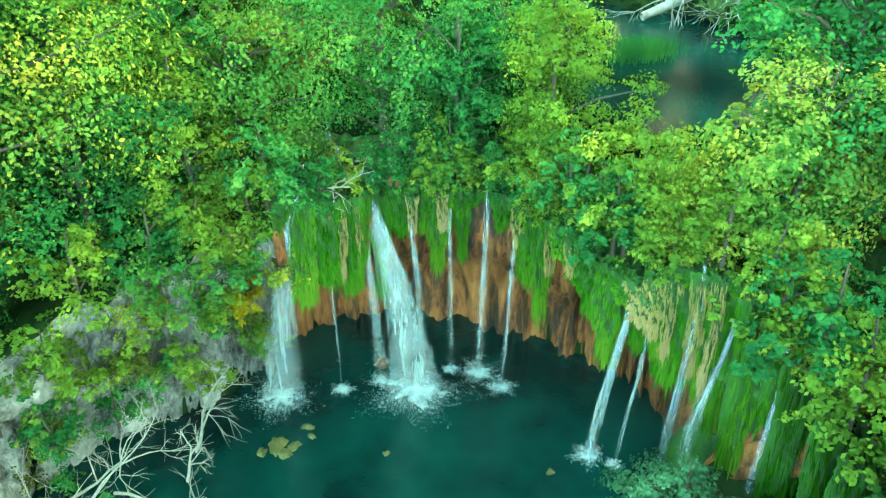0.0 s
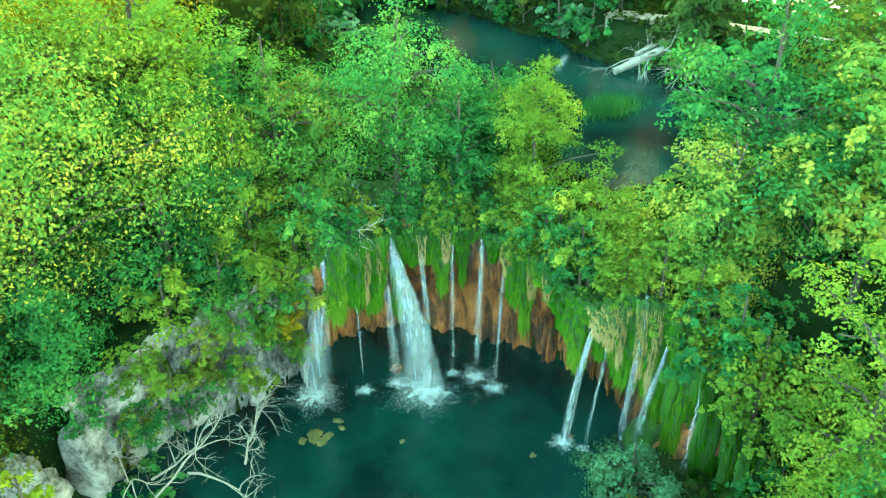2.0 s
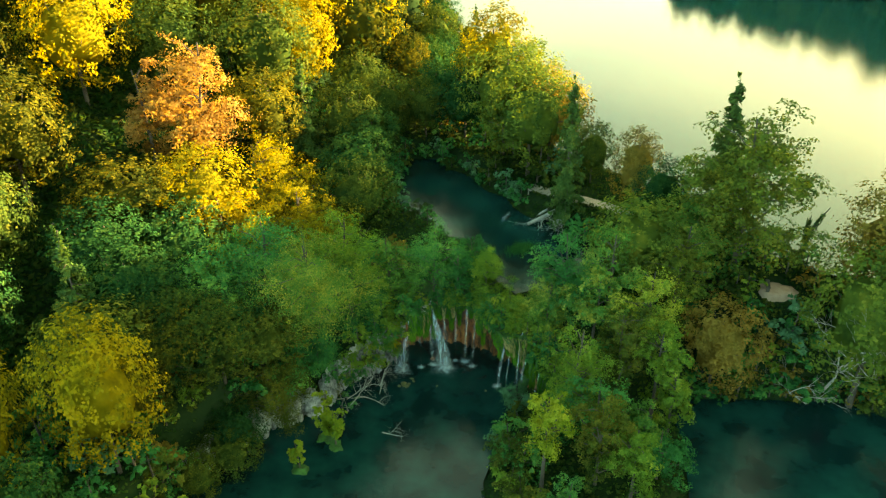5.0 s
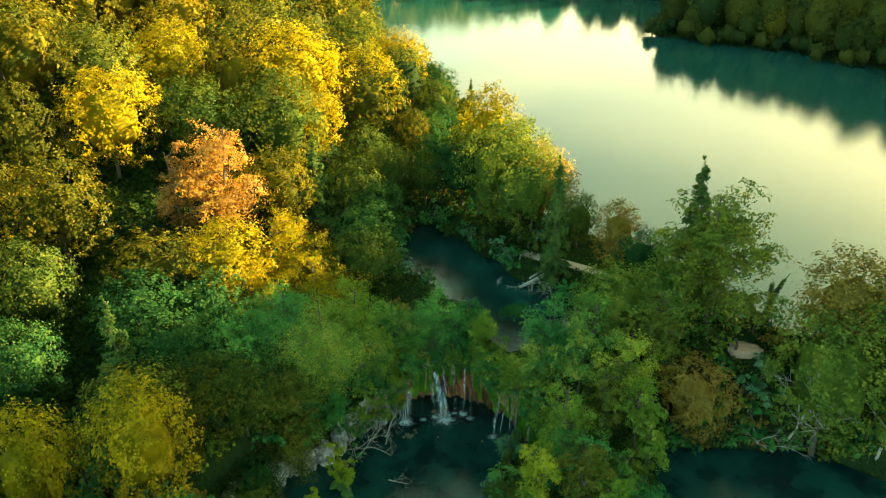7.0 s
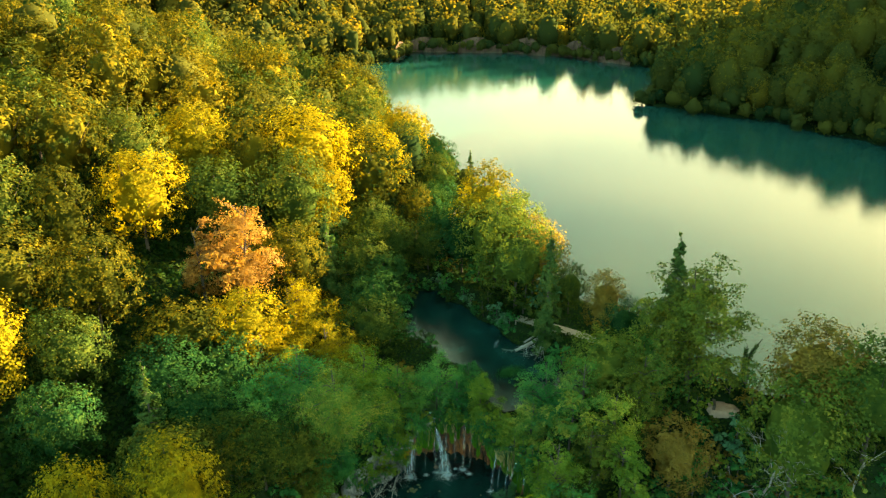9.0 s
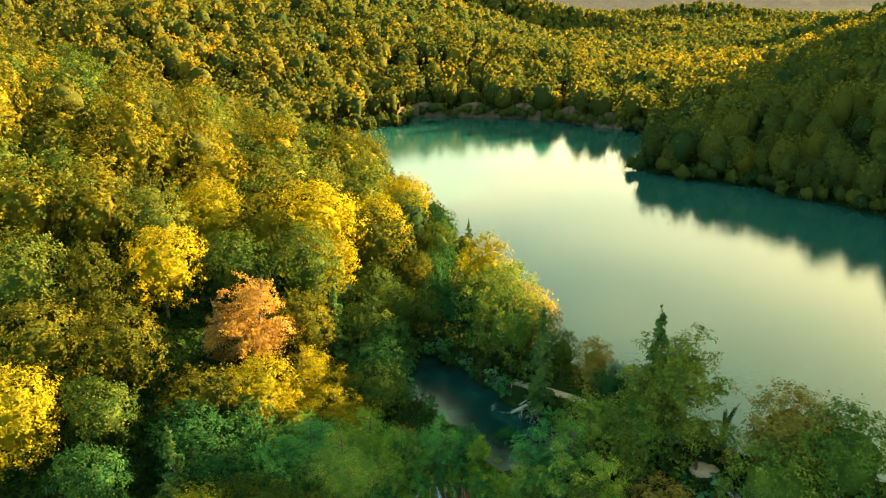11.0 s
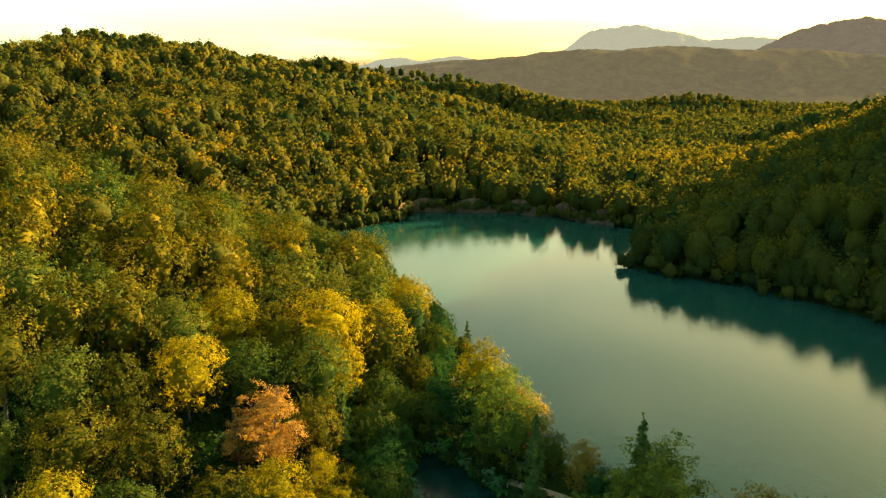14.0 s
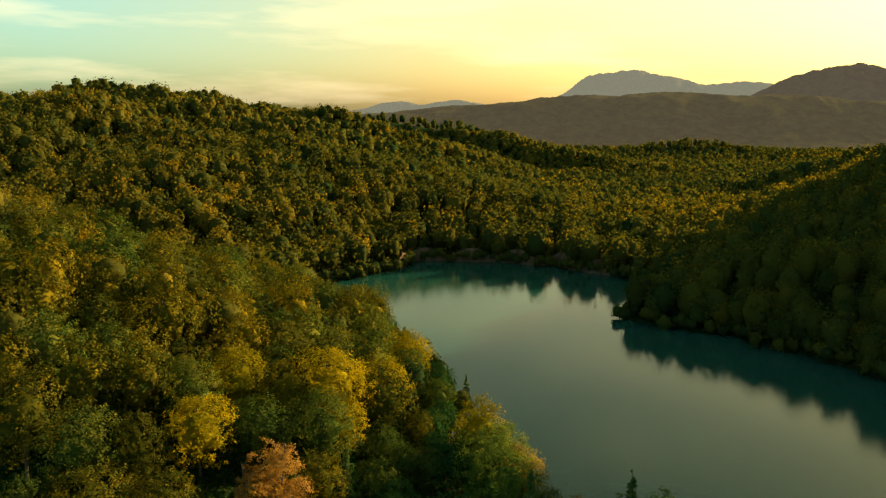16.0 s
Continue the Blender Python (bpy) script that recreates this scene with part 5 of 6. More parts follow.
waterfall([(5.85, -1.9, 4.9), (5.8, -2.45, 4.5), (5.7, -2.5, 3.0), (5.55, -2.4, 1.2), (5.5, -2.3, 0.02)], [0.06, 0.1, 0.12, 0.14, 0.16], 14, FALL_THIN, 0.2, "thread of water at the mossy buttress", 10, False)
waterfall([(6.75, -2.2, 6.25), (6.65, -2.95, 6.1), (6.6, -3.2, 5.0), (6.5, -3.2, 3.6), (6.45, -3.2, 2.2), (6.4, -3.15, 0.3)], [0.06, 0.08, 0.12, 0.18, 0.28, 0.36], 26, FALL_THIN, 0.0, "water sliding down a mossy buttress in strands", 11)
waterfall([(7.55, -2.5, 6.2), (7.45, -3.15, 6.0), (7.25, -3.45, 4.9), (7.05, -3.5, 3.8), (6.85, -3.45, 2.6), (6.8, -3.4, 0.4)], [0.08, 0.12, 0.16, 0.26, 0.42, 0.5], 34, FALL_THIN, 0.0, "white water sliding over mossy steps", 12)
waterfall([(8.3, -3.4, 5.7), (8.2, -4.15, 5.5), (8.15, -4.35, 4.5), (8.1, -4.3, 3.2), (8.05, -4.25, 0.6)], [0.08, 0.12, 0.16, 0.22, 0.3], 26, FALL_THIN, 0.0, "water spilling between mossy stones", 13)
for k, (x0, y0, z0, x1, y1, z1, w) in enumerate([(-3.6, 4.4, 6.75, -2.6, 2.4, 6.35, 0.4), (-2.6, 2.4, 6.35, -1.6, 1.9, 6.0, 0.5), (-3.1, 1.2, 6.35, -2.75, -0.3, 6.2, 0.3), (4.6, 15.2, 7.85, 4.1, 13.9, 7.54, 0.4)]):
    m = ((x0 + x1) / 2, (y0 + y1) / 2, (z0 + z1) / 2 + 0.05)
    waterfall([(x0, y0, z0), m, (x1, y1, z1)], [w, w * 1.2, w], 40, FALL_THIN, 0.0, "small white rapid tumbling between stones", 20 + k)


# ---------------------------------------------------------------- shrubs on the rim and along the shores
SHRUB = [broadleaf(61, 1.5, 1.0, -0.2, 560, 0.18, 16, 0.3), broadleaf(62, 2.2, 1.2, -0.2, 640, 0.19, 18, 0.5), broadleaf(63, 1.2, 1.1, -0.2, 520, 0.2, 14, 0.3)]
SMALL = [broadleaf(64, 1.5, 1.0, -0.2, 2200, 0.085, 18, 0.3), broadleaf(65, 2.2, 1.2, -0.2, 2400, 0.09, 20, 0.5), broadleaf(66, 1.2, 1.1, -0.2, 2000, 0.09, 16, 0.3)]
small_shrubs = Stock("shrub", SMALL, GREEN, "leafy green woodland shrub", "shrub")
shrubs = Stock("shrub", SHRUB, GREEN, "leafy green shrub", "shrub")
S_LABEL = {GREEN.name: "leafy dark green woodland shrub", FRESH.name: "bright green leafy woodland shrub", OLIVE.name: "dull olive green woodland shrub", RUSSET.name: "reddish brown autumn woodland shrub", YELLOW.name: "yellow leafy autumn woodland shrub", BLUE.name: "grey-green willow shrub near water", MIXED.name: "green and lime leafy woodland shrub"}
srng = np.random.default_rng(91)
for x, back, s in [(-6.6, 0.4, 1.1), (-5.4, 0.5, 1.0), (-4.6, 0.3, 0.9), (-3.7, 0.3, 0.9), (-3.3, 0.6, 1.0), (-2.3, 0.5, 0.7), (-1.8, 0.9, 0.8), (-0.7, 0.5, 0.7), (-0.3, 0.9, 0.9), (0.2, 0.4, 0.7), (0.8, 0.6, 0.8), (1.25, 0.5, 0.7), (2.2, 0.6, 0.7), (2.5, 1.1, 0.9),
                   (3.1, 0.3, 0.9), (3.5, 0.2, 0.8), (3.9, 0.3, 1.0), (4.2, 0.8, 1.1), (4.5, 0.4, 0.9), (4.9, 0.6, 0.9), (5.1, 1.1, 1.1), (6.1, 0.5, 0.7), (6.4, 1.0, 1.0), (7.1, 0.7, 0.9), (7.9, 0.5, 0.8), (8.3, 0.8, 1.1), (8.9, 0.5, 1.2), (9.5, 0.4, 1.2)]:
    p, o = lip_spot(x)
    back -= 0.45
    s *= 1.2
    mat = (GREEN, FRESH)[int(srng.integers(0, 2))]
    root = small_shrubs.take(int(srng.integers(0, 3)), Matrix.Translation((p[0] - o[0] * back, p[1] - o[1] * back, p[2] + 0.05)) @ Matrix.Rotation(srng.uniform(0, 6.3), 4, "Z") @ Matrix.Scale(s, 4))
    recolour(root, mat, S_LABEL[mat.name])
    tagged(root, group="shrubs on the cliff rim")
for x, y, z, s, mat in [(-4.1, -2.0, 5.4, 1.0, FRESH), (-4.4, -2.6, 4.4, 0.8, FRESH), (-3.9, -1.9, 4.2, 0.7, YELLOW), (-4.0, -1.6, 3.0, 0.6, FRESH), (-5.6, -3.6, 4.4, 0.9, FRESH), (-6.6, -4.6, 3.6, 0.9, FRESH), (-5.2, -3.4, 3.0, 0.6, FRESH), (-7.4, -5.2, 2.2, 0.9, GREEN)]:
    root = small_shrubs.take(int(srng.integers(0, 3)), Matrix.Translation((x, y, z - 0.6)) @ Matrix.Rotation(srng.uniform(0, 6.3), 4, "Z") @ Matrix.Scale(s, 4))
    recolour(root, mat, S_LABEL[mat.name])
    tagged(root, group="shrubs on the cliff rim")
for k, u in enumerate(np.linspace(0.1, 3.5, 14)):
    p, q = along(LIP, np.array([u]))[0], along(FOOT, np.array([u]))[0]
    g = (0.35, 0.75, 0.55, 0.95)[k % 4]
    o = unit(p[:2] - q)
    mat = (OLIVE, GREEN, MIXED, FRESH, GREEN)[k % 5]
    root = small_shrubs.take(k % 3, Matrix.Translation((q[0] + (p[0] - q[0]) * g + o[0] * 0.35, q[1] + (p[1] - q[1]) * g + o[1] * 0.35, p[2] * g - 0.9)) @ Matrix.Rotation(k * 1.3, 4, "Z") @ Matrix.Scale(0.75 + 0.1 * (k % 4), 4))
    recolour(root, mat, S_LABEL[mat.name])
    tagged(root, group="shrubs on the cliff rim")
for k, (x, y) in enumerate([(9.6, -2.2), (10.6, -3.2), (11.4, -0.4), (9.0, -0.6), (12.0, -3.8), (10.2, -5.0), (13.2, -2.4), (8.6, 0.8), (11.8, 1.6)]):
    mat = (GREEN, MIXED, GREEN)[k % 3]
    root = small_shrubs.take(k % 3, stand(x, y, 1.5 + 0.2 * (k % 3), k * 1.7))
    recolour(root, mat, S_LABEL[mat.name])
    tagged(root, group="undergrowth shrubs")
for k, (x, y) in enumerate([(-16.8, -15.6), (-18.4, -14.2), (-15.9, -13.2), (-17.6, -17.4), (-19.6, -16.0), (-17.2, -12.4), (-20.6, -13.4), (-20.8, -11.2), (-19.8, -12.2), (-21.5, -12.4), (-19.4, -10.4), (-20.4, -13.6), (-21.4, -10.2), (6.2, -12.2), (6.6, -13.8), (6.4, -10.6), (7.2, -15.4), (8.0, -17.2), (7.4, -12.8), (8.8, -18.8)]):
    mat = (GREEN, OLIVE, FRESH)[k % 3]
    root = small_shrubs.take(k % 3, stand(x, y, 1.5 + 0.25 * (k % 4), k * 1.7))
    recolour(root, mat, S_LABEL[mat.name])
    tagged(root, group="undergrowth shrubs")
count = 0
for x, y in srng.uniform(size=(9000, 2)) * [66, 62] + [-24, -26]:
    if count >= 100:
        break
    dl, dp, dq = (float(edge_distance(np.array([x]), np.array([y]), q)[0]) for q in (LAKE_LINE, POOL_LINE, POND_LINE))
    shore = min(abs(dl - 1.0), abs(dp - 1.6), abs(dq - 0.7)) < 1.0
    if dl < 0.3 or dp < 0.3 or dq < 0.2 or not free(x, y, 1.5) or (not shore and srng.uniform() < 0.45) or (26.2 < x < 30.2 and 3.4 < y < 7) or (6 < x < 16.5 and 12.5 < y < 19) or (-9 < x < 9 and -6 < y < 3):
        continue
    spots.append((x, y))
    mat = (GREEN, FRESH, OLIVE, GREEN, RUSSET, OLIVE, GREEN, BLUE)[int(srng.integers(0, 8))]
    close = math.hypot(x - 4, y + 6) < 15
    root = (small_shrubs if close else shrubs).take(int(srng.integers(0, 3)), stand(x, y, srng.uniform(1.0, 1.7) if close else srng.uniform(1.2, 2.4), srng.uniform(0, 6.3)))
    recolour(root, mat, S_LABEL[mat.name])
    tagged(root, group="undergrowth shrubs")
    count += 1

for x0, x1, y0, y1, most in ((-25, -10.5, -21, -5.5, 45), (18.5, 44, -1.5, 9, 50)):
    count = 0
    for x, y in srng.uniform(size=(1500, 2)) * [x1 - x0, y1 - y0] + [x0, y0]:
        dl, dp = (float(edge_distance(np.array([x]), np.array([y]), q)[0]) for q in (LAKE_LINE, POOL_LINE))
        if count >= most or dl < 0.4 or dp < 0.3 or (26.2 < x < 30.2 and 3.4 < y < 7) or not free(x, y, 1.1):
            continue
        spots.append((x, y))
        mat = (GREEN, OLIVE, GREEN, OLIVE, MIXED, RUSSET)[int(srng.integers(0, 6))]
        root = shrubs.take(int(srng.integers(0, 3)), stand(x, y, srng.uniform(1.0, 2.0), srng.uniform(0, 6.3)))
        recolour(root, mat, S_LABEL[mat.name])
        tagged(root, group="undergrowth shrubs")
        count += 1


for k, x in enumerate(np.arange(19.6, 40, 1.35)):
    y = -1.2 if x > 26 else -1.2 - 0.3 * (26 - x)
    while float(edge_distance(np.array([x]), np.array([y]), POOL_LINE)[0]) < 0.25:
        y += 0.2
    mat = (OLIVE, GREEN, GREEN, RUSSET)[k % 4]
    root = shrubs.take(k % 3, stand(x, y, 1.1 + 0.5 * ((k * 7) % 5) / 5, k * 1.1))
    recolour(root, mat, S_LABEL[mat.name])
    tagged(root, group="undergrowth shrubs")


for k in range(0, len(POND_LINE), 1):
    (x, y), (x2, y2) = POND_LINE[k], POND_LINE[(k + 1) % len(POND_LINE)]
    ox, oy = x - 0.5, y - 17.5
    x, y = x + 0.7 * ox / math.hypot(ox, oy), y + 0.7 * oy / math.hypot(ox, oy)
    if y < 11 or (5.5 < x < 13 and 11 < y < 17):
        continue
    mat = (GREEN, OLIVE, GREEN, BLUE)[k % 4]
    root = shrubs.take(k % 3, stand(x, y, 1.0 + 0.6 * ((k * 7) % 5) / 5, k * 1.1))
    recolour(root, mat, S_LABEL[mat.name])
    tagged(root, group="undergrowth shrubs")


# ---------------------------------------------------------------- bare trees, snags and fallen wood
def branching(rng, start, way, length, radius, depth, paths, bend=0.35, forks=3):
    pts, p, d = [start], np.array(start, float), unit(np.array(way, float))
    for _ in range(4):
        d = unit(d + rng.normal(size=3) * bend * 0.4)
        p = p + d * length / 4
        pts.append(p)
    paths.append((np.array(pts), np.linspace(radius, radius * 0.45, 5)))
    if depth:
        for _ in range(forks):
            k = int(rng.integers(2, 5))
            branching(rng, pts[k], d + rng.normal(size=3) * 0.75, length * rng.uniform(0.5, 0.75), radius * 0.45, depth - 1, paths, bend, forks)


def bare_plant(name, seed, base, way, length, radius, depth, forks, mat, label, category):
    rng = np.random.default_rng(seed)
    paths = []
    branching(rng, (0, 0, 0), way, length, radius, depth, paths, 0.35, forks)
    v, f = tubes(paths, 5)
    ob = new(name, make_mesh(name, v, f, mat, True))
    ob.location = base
    return tagged(ob, label, category)


bare_plant("dead_tree", 3, (31.6, -0.2, ground_at(31.6, -0.2) - 0.2), (-0.05, 0.05, 1), 6.2, 0.15, 3, 5, BARE, "bleached leafless dead tree leaning over the water", "dead tree")
bare_plant("dead_tree", 9, (31.2, -0.8, ground_at(31.2, -0.8) - 0.2), (-0.35, -0.25, 0.5), 3.6, 0.09, 3, 4, BARE, "fallen leafless tree trailing pale branches into the water", "dead tree")
bare_plant("dead_tree", 12, (39.0, -2.2, ground_at(39, -2.2) - 0.2), (0.25, 0.1, 1), 6, 0.16, 2, 4, BARE, "slim leafless tree with grey bark", "dead tree")
for k, (x, y, w, ln) in enumerate([(-5.2, -3.3, (0.15, -0.2, 0.9), 1.9), (-5.0, -4.3, (0.3, 0.1, 0.9), 1.0), (-6.6, -4.9, (0.8, -0.3, 0.3), 1.9), (-7.6, -5.3, (0.7, 0.4, 0.35), 1.9), (-8.4, -5.4, (0.6, -0.6, 0.4), 2.0), (-7.2, -6.2, (0.7, 0.2, 0.5), 2.1), (-3.9, -8.8, (0.7, -0.3, 0.2), 1.4)]):
    bare_plant("bare_branch", 30 + k, (x, y, 0.02), w, ln, 0.045, 3, 4, BARE, "leafless grey branch lying at the water's edge", "branch")
bare_plant("bare_branch", 50, (-2.5, 0.2, 6.1), (0.8, -0.4, 0.1), 1.1, 0.03, 2, 4, BARE, "dry broken branch caught on the rim", "branch")


def log(points, r0, r1, label):
    v, f = tubes([(np.asarray(points, float), np.linspace(r0, r1, len(points)))], 10)
    return tagged(new("fallen_log", make_mesh("fallen_log", v, f, BARE, True)), label, "log")


log([(6.6, 13.2, 7.7), (8.0, 13.9, 8.2), (9.6, 15.2, 8.6), (11.4, 16.6, 9.0)], 0.16, 0.24, "grey fallen trunk across the stream")
log([(7.6, 14.6, 8.1), (8.8, 15.6, 8.5), (10.6, 17.2, 8.9)], 0.1, 0.14, "thinner fallen trunk beside the stream")
log([(-14.2, 27.2, 8.9), (-12.4, 29.2, 9.1), (-10.4, 31.0, 9.2)], 0.22, 0.16, "fallen trunk leaning over the pond")
bare_plant("bare_branch", 71, (8.6, 14.6, 8.3), (-0.3, -0.7, 0.1), 2.4, 0.06, 3, 5, BARE, "tangle of dry branches over the pond", "branch")
bare_plant("bare_branch", 72, (9.8, 15.4, 8.6), (0.1, -0.8, 0.1), 2.4, 0.06, 3, 5, BARE, "tangle of dry branches over the pond", "branch")

# ivy-clad snag by the landing
srg = np.random.default_rng(8)
snag = tagged(new("ivy_snag"), "broken trunk wrapped in dark ivy at the lake shore", "snag")
tv, tf = tubes([(np.array([(0, 0, -0.3), (0.2, 0, 2.0), (0.7, 0.1, 3.8), (1.5, 0.2, 5.2)]), np.array([0.2, 0.16, 0.1, 0.03])), (np.array([(0.1, 0, 1.4), (-0.1, 0, 3.0), (0.1, 0.1, 4.4)]), np.array([0.1, 0.08, 0.03]))], 7)
child("trunk", make_mesh("trunk", tv, tf, BARK, True), snag)
t = srg.uniform(0, 1, 1800)
c = np.where((srg.uniform(size=1800) < 0.6)[:, None], np.stack([0.2 * t + 0.9 * t ** 2, 0.1 * t, 4.6 * t], -1), np.stack([0.1 - 0.1 * t, 0.1 * t, 1.2 + 2.9 * t], -1))
o = unit(srg.normal(size=(1800, 3)))
v, f = diamonds(c + o * (0.34 * (1.1 - 0.5 * t))[:, None], unit(o + [0, 0, 0.2]), 0.17, srg)
child("ivy", make_mesh("ivy", v, f, NEEDLE), snag, "dark ivy leaves")
snag.matrix_basis = stand(31.0, 9.4)


# ---------------------------------------------------------------- boardwalks and landing
def boardwalk(points, width, label):
    pts = np.asarray(points, float)
    seg = np.linalg.norm(np.diff(pts, axis=0), axis=1)
    s = np.concatenate([[0], np.cumsum(seg)])
    root = tagged(new("boardwalk"), label, "boardwalk")
    bm = bmesh.new()
    bmesh.ops.create_cube(bm, size=1)
    for q in bm.verts:
        q.co = Vector((q.co.x * width, q.co.y * 0.19, q.co.z * 0.05))
    bmesh.ops.bevel(bm, geom=list(bm.edges), offset=0.008, segments=1, affect="EDGES")
    me = bpy.data.meshes.new("plank")
    bm.to_mesh(me)
    bm.free()
    me.materials.append(PLANK)
    r = random.Random(4)
    rails = []
    for d in np.arange(0.1, s[-1], 0.215):
        p = np.array([np.interp(d, s, pts[:, k]) for k in range(3)])
        q = np.array([np.interp(min(d + 0.4, s[-1]), s, pts[:, k]) for k in range(3)]) - np.array([np.interp(max(d - 0.4, 0), s, pts[:, k]) for k in range(3)])
        ob = child("plank", me, root)
        ob.location = p + [0, 0, r.uniform(-0.008, 0.008)]
        ob.rotation_euler = (0, 0, math.atan2(q[1], q[0]) - math.pi / 2 + r.uniform(-0.02, 0.02))
        rails.append((p, unit(np.array([q[1], -q[0], 0]))))
    for side in (-0.4, 0.4):
        v, f = tubes([(np.array([p + w * width * side - [0, 0, 0.11] for p, w in rails]), np.full(len(rails), 0.08))], 4)
        child("beam", make_mesh("beam", v, f, PLANK), root)
    for k in range(0, len(rails), 10):
        for side in (-0.4, 0.4):
            p = rails[k][0] + rails[k][1] * width * side
            v, f = tubes([(np.array([p - [0, 0, 0.1], p - [0, 0, 1.6]]), np.array([0.07, 0.07]))], 6)
            child("post", make_mesh("post", v, f, PLANK), root)
    return root


boardwalk([(6.6, 18.8, 9.05), (8.2, 18.0, 9.05), (11.2, 17.0, 9.0), (14.2, 15.6, 8.95), (16.5, 14.0, 8.9)], 1.35, "weathered plank boardwalk crossing the barrier between pond and lake")
boardwalk([(-2.6, 65.5, 8.8), (-3.0, 62.5, 8.8), (-3.9, 58, 8.8), (-4.5, 52, 8.8), (-4.3, 46, 8.8), (-5.0, 40, 8.9)], 1.35, "weathered plank boardwalk curving along the lake shore")


def patch(name, cx, cy, rx, ry, z, mat, label, category, seed):
    ring = np.linspace(0, 2 * np.pi, 36, endpoint=False)
    w = 1 + 0.14 * np.sin(ring * 3 + seed) + 0.08 * np.sin(ring * 7 + 2 * seed)
    v = [(cx, cy, z + 0.05)]
    for s, dz in ((0.55, 0.04), (0.95, 0.0), (1.0, -0.7)):
        v += [(cx + math.cos(a) * rx * k * s, cy + math.sin(a) * ry * k * s, z + dz) for a, k in zip(ring, w)]
    f = [(0, 1 + i, 1 + (i + 1) % 36) for i in range(36)]
    for q in (0, 1):
        f += [(1 + 36 * q + i, 1 + 36 * (q + 1) + i, 1 + 36 * (q + 1) + (i + 1) % 36, 1 + 36 * q + (i + 1) % 36) for i in range(36)]
    return structure(name, make_mesh(name, np.array(v), f, mat, True), label, category)


patch("path_landing", 28.2, 5.2, 1.6, 1.2, ground_at(28.2, 5.2) + 0.3, SAND, "trodden pale earth landing at the lake", "path", 2)
bench = tagged(new("bench"), "dark wooden bench on the landing", "bench")
for nm, dx, dz, sx, sy, sz in (("seat", 0, 0.45, 1.5, 0.35, 0.06), ("leg", -0.6, 0.2, 0.08, 0.3, 0.45), ("leg", 0.6, 0.2, 0.08, 0.3, 0.45)):
    bm = bmesh.new()
    bmesh.ops.create_cube(bm, size=1)
    for q in bm.verts:
        q.co = Vector((q.co.x * sx + dx, q.co.y * sy, q.co.z * sz + dz))
    bmesh.ops.bevel(bm, geom=list(bm.edges), offset=0.012, segments=1, affect="EDGES")
    me = bpy.data.meshes.new(nm)
    bm.to_mesh(me)
    bm.free()
    me.materials.append(BARK)
    child(nm, me, bench)
bench.matrix_basis = pose(27.4, 5.2, ground_at(28.2, 5.2) + 0.31, 0, 0, 80)


# ---------------------------------------------------------------- stones, islets and reeds
def boulder(name, x, y, z, sx, sy, sz, mat, label, category, seed):
    bv, bf = BALL8
    v = []
    for p in bv:
        q = Vector(p) + Vector((seed * 3.1, 5 * seed, 0))
        r = 1 + 0.4 * noise.noise(q * 1.4) + 0.16 * noise.noise(q * 3.7) + 0.07 * noise.noise(q * 9)
        step = math.floor(4 * noise.noise(q * 2.1)) * 0.07
        v.append(p * (r + step) * [sx, sy, sz])
    v = np.array(v)
    ob = new(name, make_mesh(name, v, bf.copy(), mat, False))
    ob.matrix_basis = pose(x, y, z, 0, 0, seed * 47)
    return tagged(ob, label, category)


for k, (x, y, r) in enumerate([(-3.2, -2.8, 0.42), (-2.9, -3.05, 0.3), (-2.6, -2.0, 0.22), (-2.75, -2.75, 0.24), (-3.5, -3.1, 0.2), (-2.4, -2.35, 0.16), (-0.3, -2.7, 0.14), (3.9, -2.8, 0.16), (5.1, -1.8, 0.12)]):
    boulder("mossy_stone", x, y, -0.03, r * 0.85, r * 0.6, 0.09, MUDDY if k != 8 else TUFA, "flat brown-green mossy stone just breaking the water", "stone", 2 + k)
for k, (x, y, z, sx, sy, sz) in enumerate([(-10.0, -7.4, 1.0, 1.0, 0.7, 1.6), (-11.2, -8.1, 1.2, 1.1, 0.7, 1.8), (-12.4, -8.8, 1.0, 1.0, 0.8, 1.5), (-13.6, -10.2, 1.0, 1.1, 0.8, 1.6), (-15.0, -11.8, 0.9, 1.2, 0.9, 1.5),
                                           (-16.4, -13.4, 0.8, 1.1, 0.9, 1.4), (-9.0, -5.7, 1.2, 0.8, 0.7, 1.8), (-17.2, -15.2, 0.6, 1.0, 1.1, 1.2)]):
    boulder("rock", x, y, z, sx, sy, sz, LIMESTONE, "pale grey limestone block on the pool's bank", "rock", 20 + k)
for k, (x, y, r) in enumerate([(-8.0, -9.7, 1.0), (-7.2, -10.7, 0.7), (-9.3, -13.4, 0.7)]):
    boulder("mossy_islet", x, y, -0.05, r, r * 0.8, 0.3, MOSS, "low mossy islet in the pool", "islet", 40 + k)
for k, (x, y, z, r) in enumerate([(-3.3, 3.9, 6.55, 0.3), (-2.4, 2.9, 6.3, 0.25), (-2.0, 2.2, 6.1, 0.3), (-3.2, 2.2, 6.3, 0.35), (-0.85, 1.7, 5.75, 0.3), (-1.9, 1.5, 5.95, 0.25), (-1.15, 0.9, 0.05, 0.22)]):
    boulder("travertine_stone", x, y, z, r, r * 0.9, r * 0.7, TUFA if k > 3 else MOSS, "rounded travertine stone in the stream", "stone", 60 + k)
boulder("mossy_buttress", 7.3, -2.9, 0.6, 0.8, 0.6, 1.3, MOSS, "low mossy travertine buttress in the pool", "rock", 72)

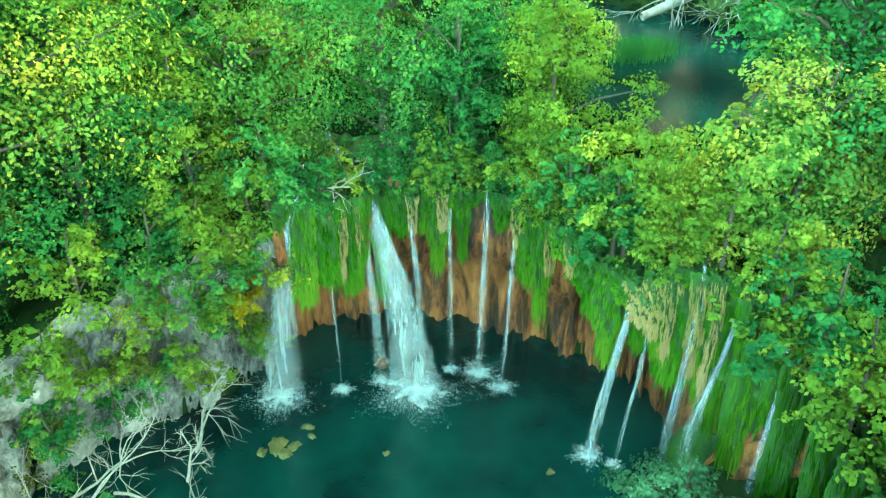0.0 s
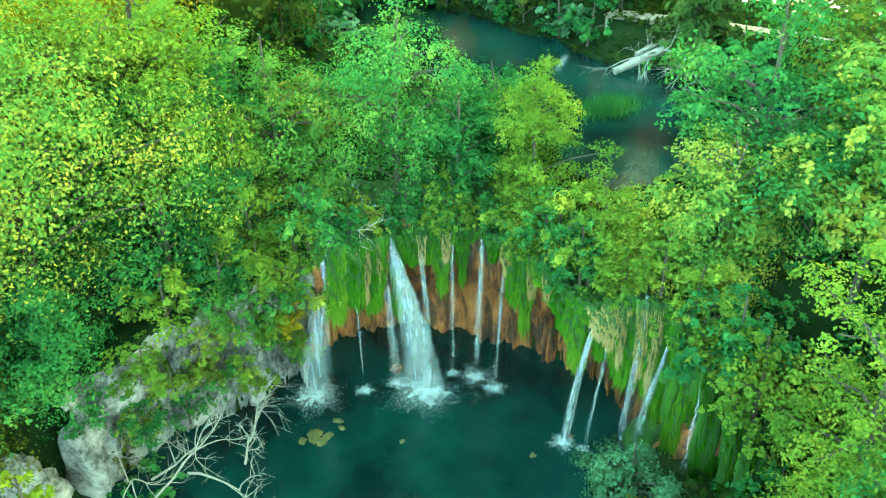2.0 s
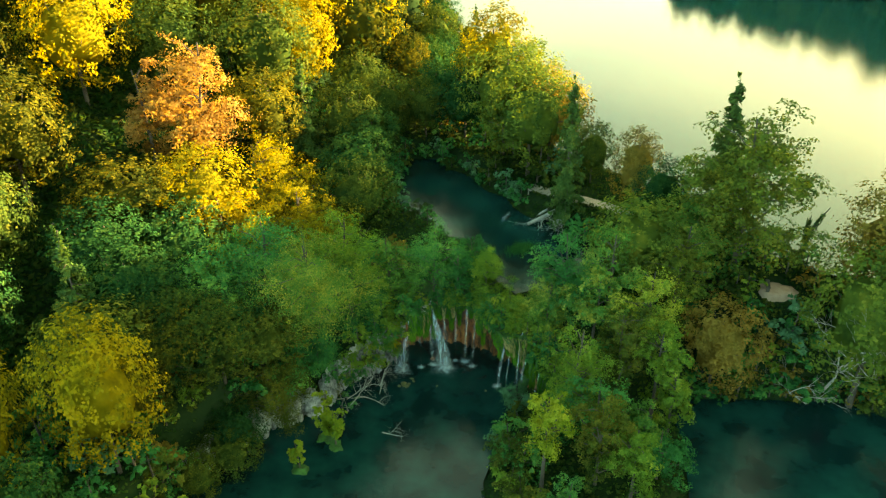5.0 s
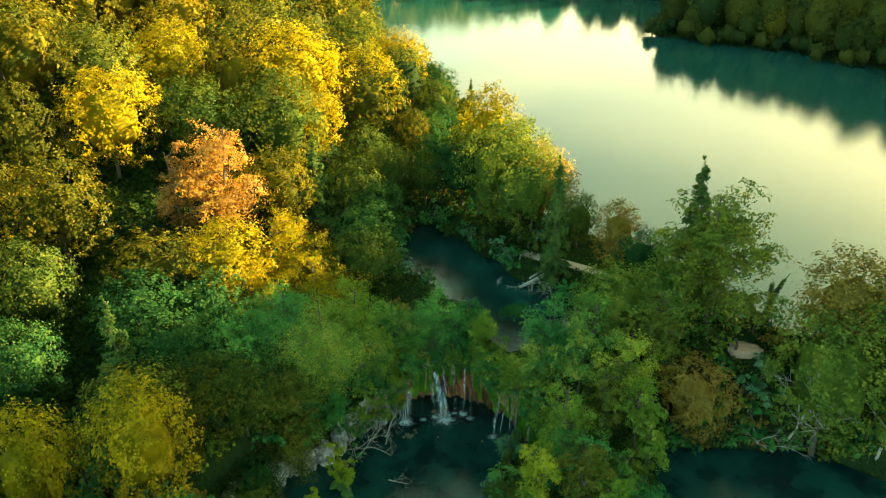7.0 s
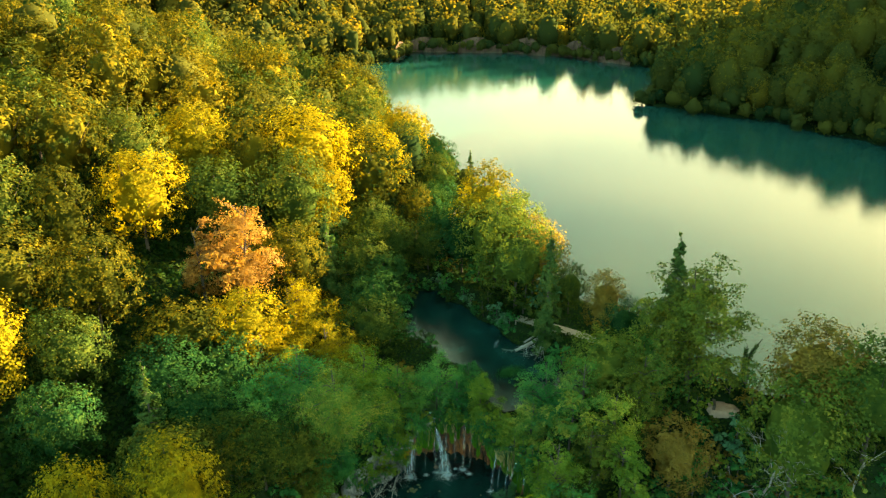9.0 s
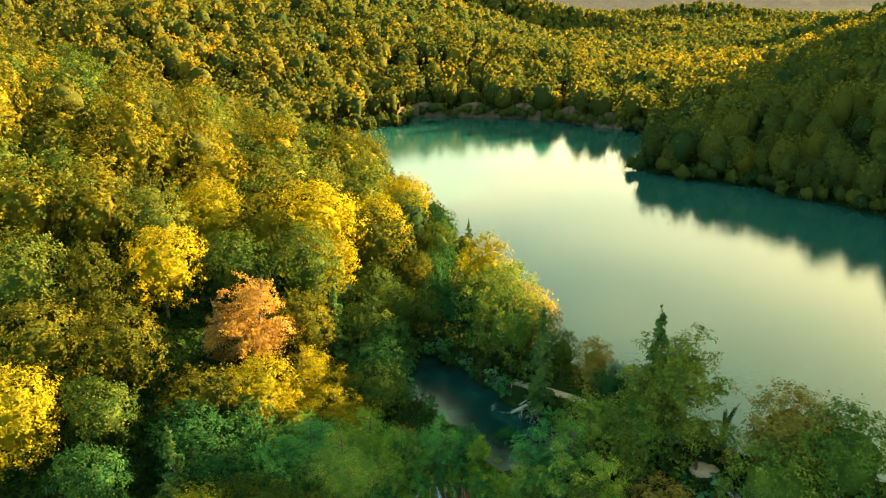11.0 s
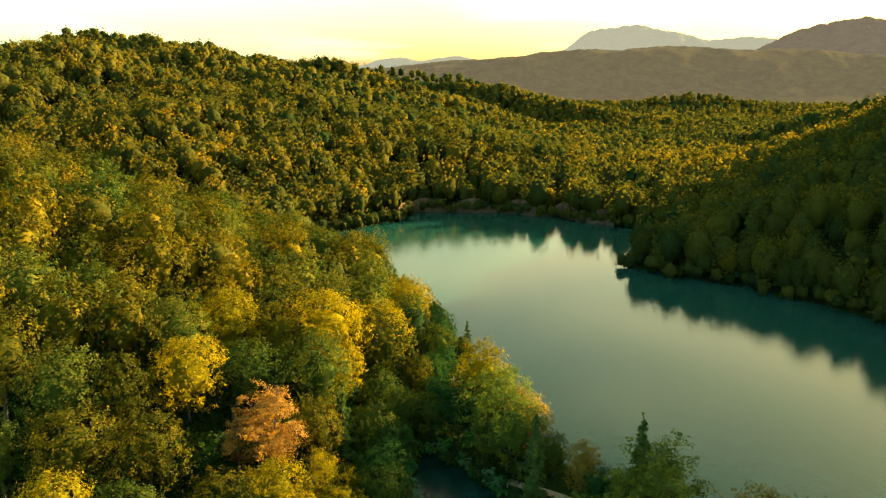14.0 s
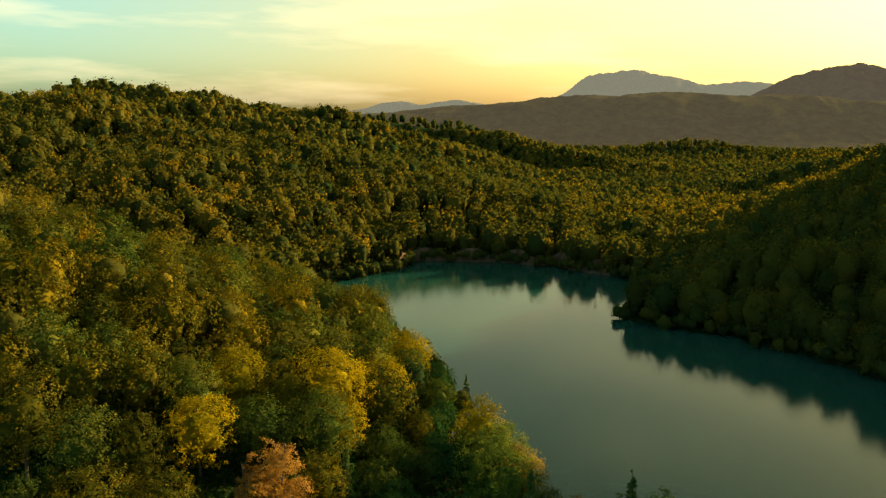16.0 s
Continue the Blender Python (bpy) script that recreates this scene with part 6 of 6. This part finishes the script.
rrng = np.random.default_rng(12)
n = 1500
px, py = 6.1 + rrng.normal(size=n) * 0.6, 8.5 + rrng.normal(size=n) * 0.45
py += (px - 6.1) * 0.5
p = np.stack([px, py, np.full(n, POND_Z - 0.05)], -1)
up = unit(rrng.normal(size=(n, 3)) * 0.15 + [0, 0, 1])
w = unit(np.cross(up, rrng.normal(size=(n, 3)))) * 0.012
h = rrng.uniform(0.3, 0.75, n)[:, None]
v = np.stack([p - w, p + w, p + up * h + w * 0.2, p + up * h - w * 0.2], 1)
tagged(new("reeds", make_mesh("reeds", v.reshape(-1, 3), np.arange(n * 4).reshape(-1, 4), GREEN)), "strip of green reeds standing in the pond", "reeds", kind="stuff")

# low undergrowth between the trees, past counting
grng = np.random.default_rng(14)
p = grng.uniform(size=(290000, 2)) * [122, 108] + [-74, -30]
dl, dp, dq = (edge_distance(p[:, 0], p[:, 1], q) for q in (LAKE_LINE, POOL_LINE, POND_LINE))
keep = (dl > 0.1) & (dq > -0.1) & (dp > np.where((p[:, 1] > -7) & (np.abs(p[:, 0]) < 10), 2.2, -0.1)) & (np.hypot((p[:, 0] - 28.2) / 1.7, (p[:, 1] - 5.2) / 1.3) > 1)
p = p[keep & (grng.uniform(size=len(p)) < 0.75 + 0.4 * wobble(p[:, 0], p[:, 1], 1.1))]
n = len(p)
tall = np.clip(0.35 + 0.45 * wobble(p[:, 0] + 9, p[:, 1], 1.4) + 0.3 * wobble(p[:, 0], p[:, 1] + 5, 0.6), 0.05, 1.2)
pos = np.stack([p[:, 0], p[:, 1], land(p[:, 0], p[:, 1]) + tall * grng.uniform(0.2, 1.0, n) + 0.08], -1)
v, f = diamonds(pos, unit(grng.normal(size=(n, 3)) * 0.55 + [0, 0, 1]), grng.uniform(0.2, 0.5, n) * np.where(p[:, 0] < -26, 1.7, 1.0), grng, 0.65)
me = make_mesh("undergrowth", v, f, WEEDS)
tagged(new("undergrowth", me), "low leafy undergrowth covering the forest floor", "undergrowth", kind="stuff")
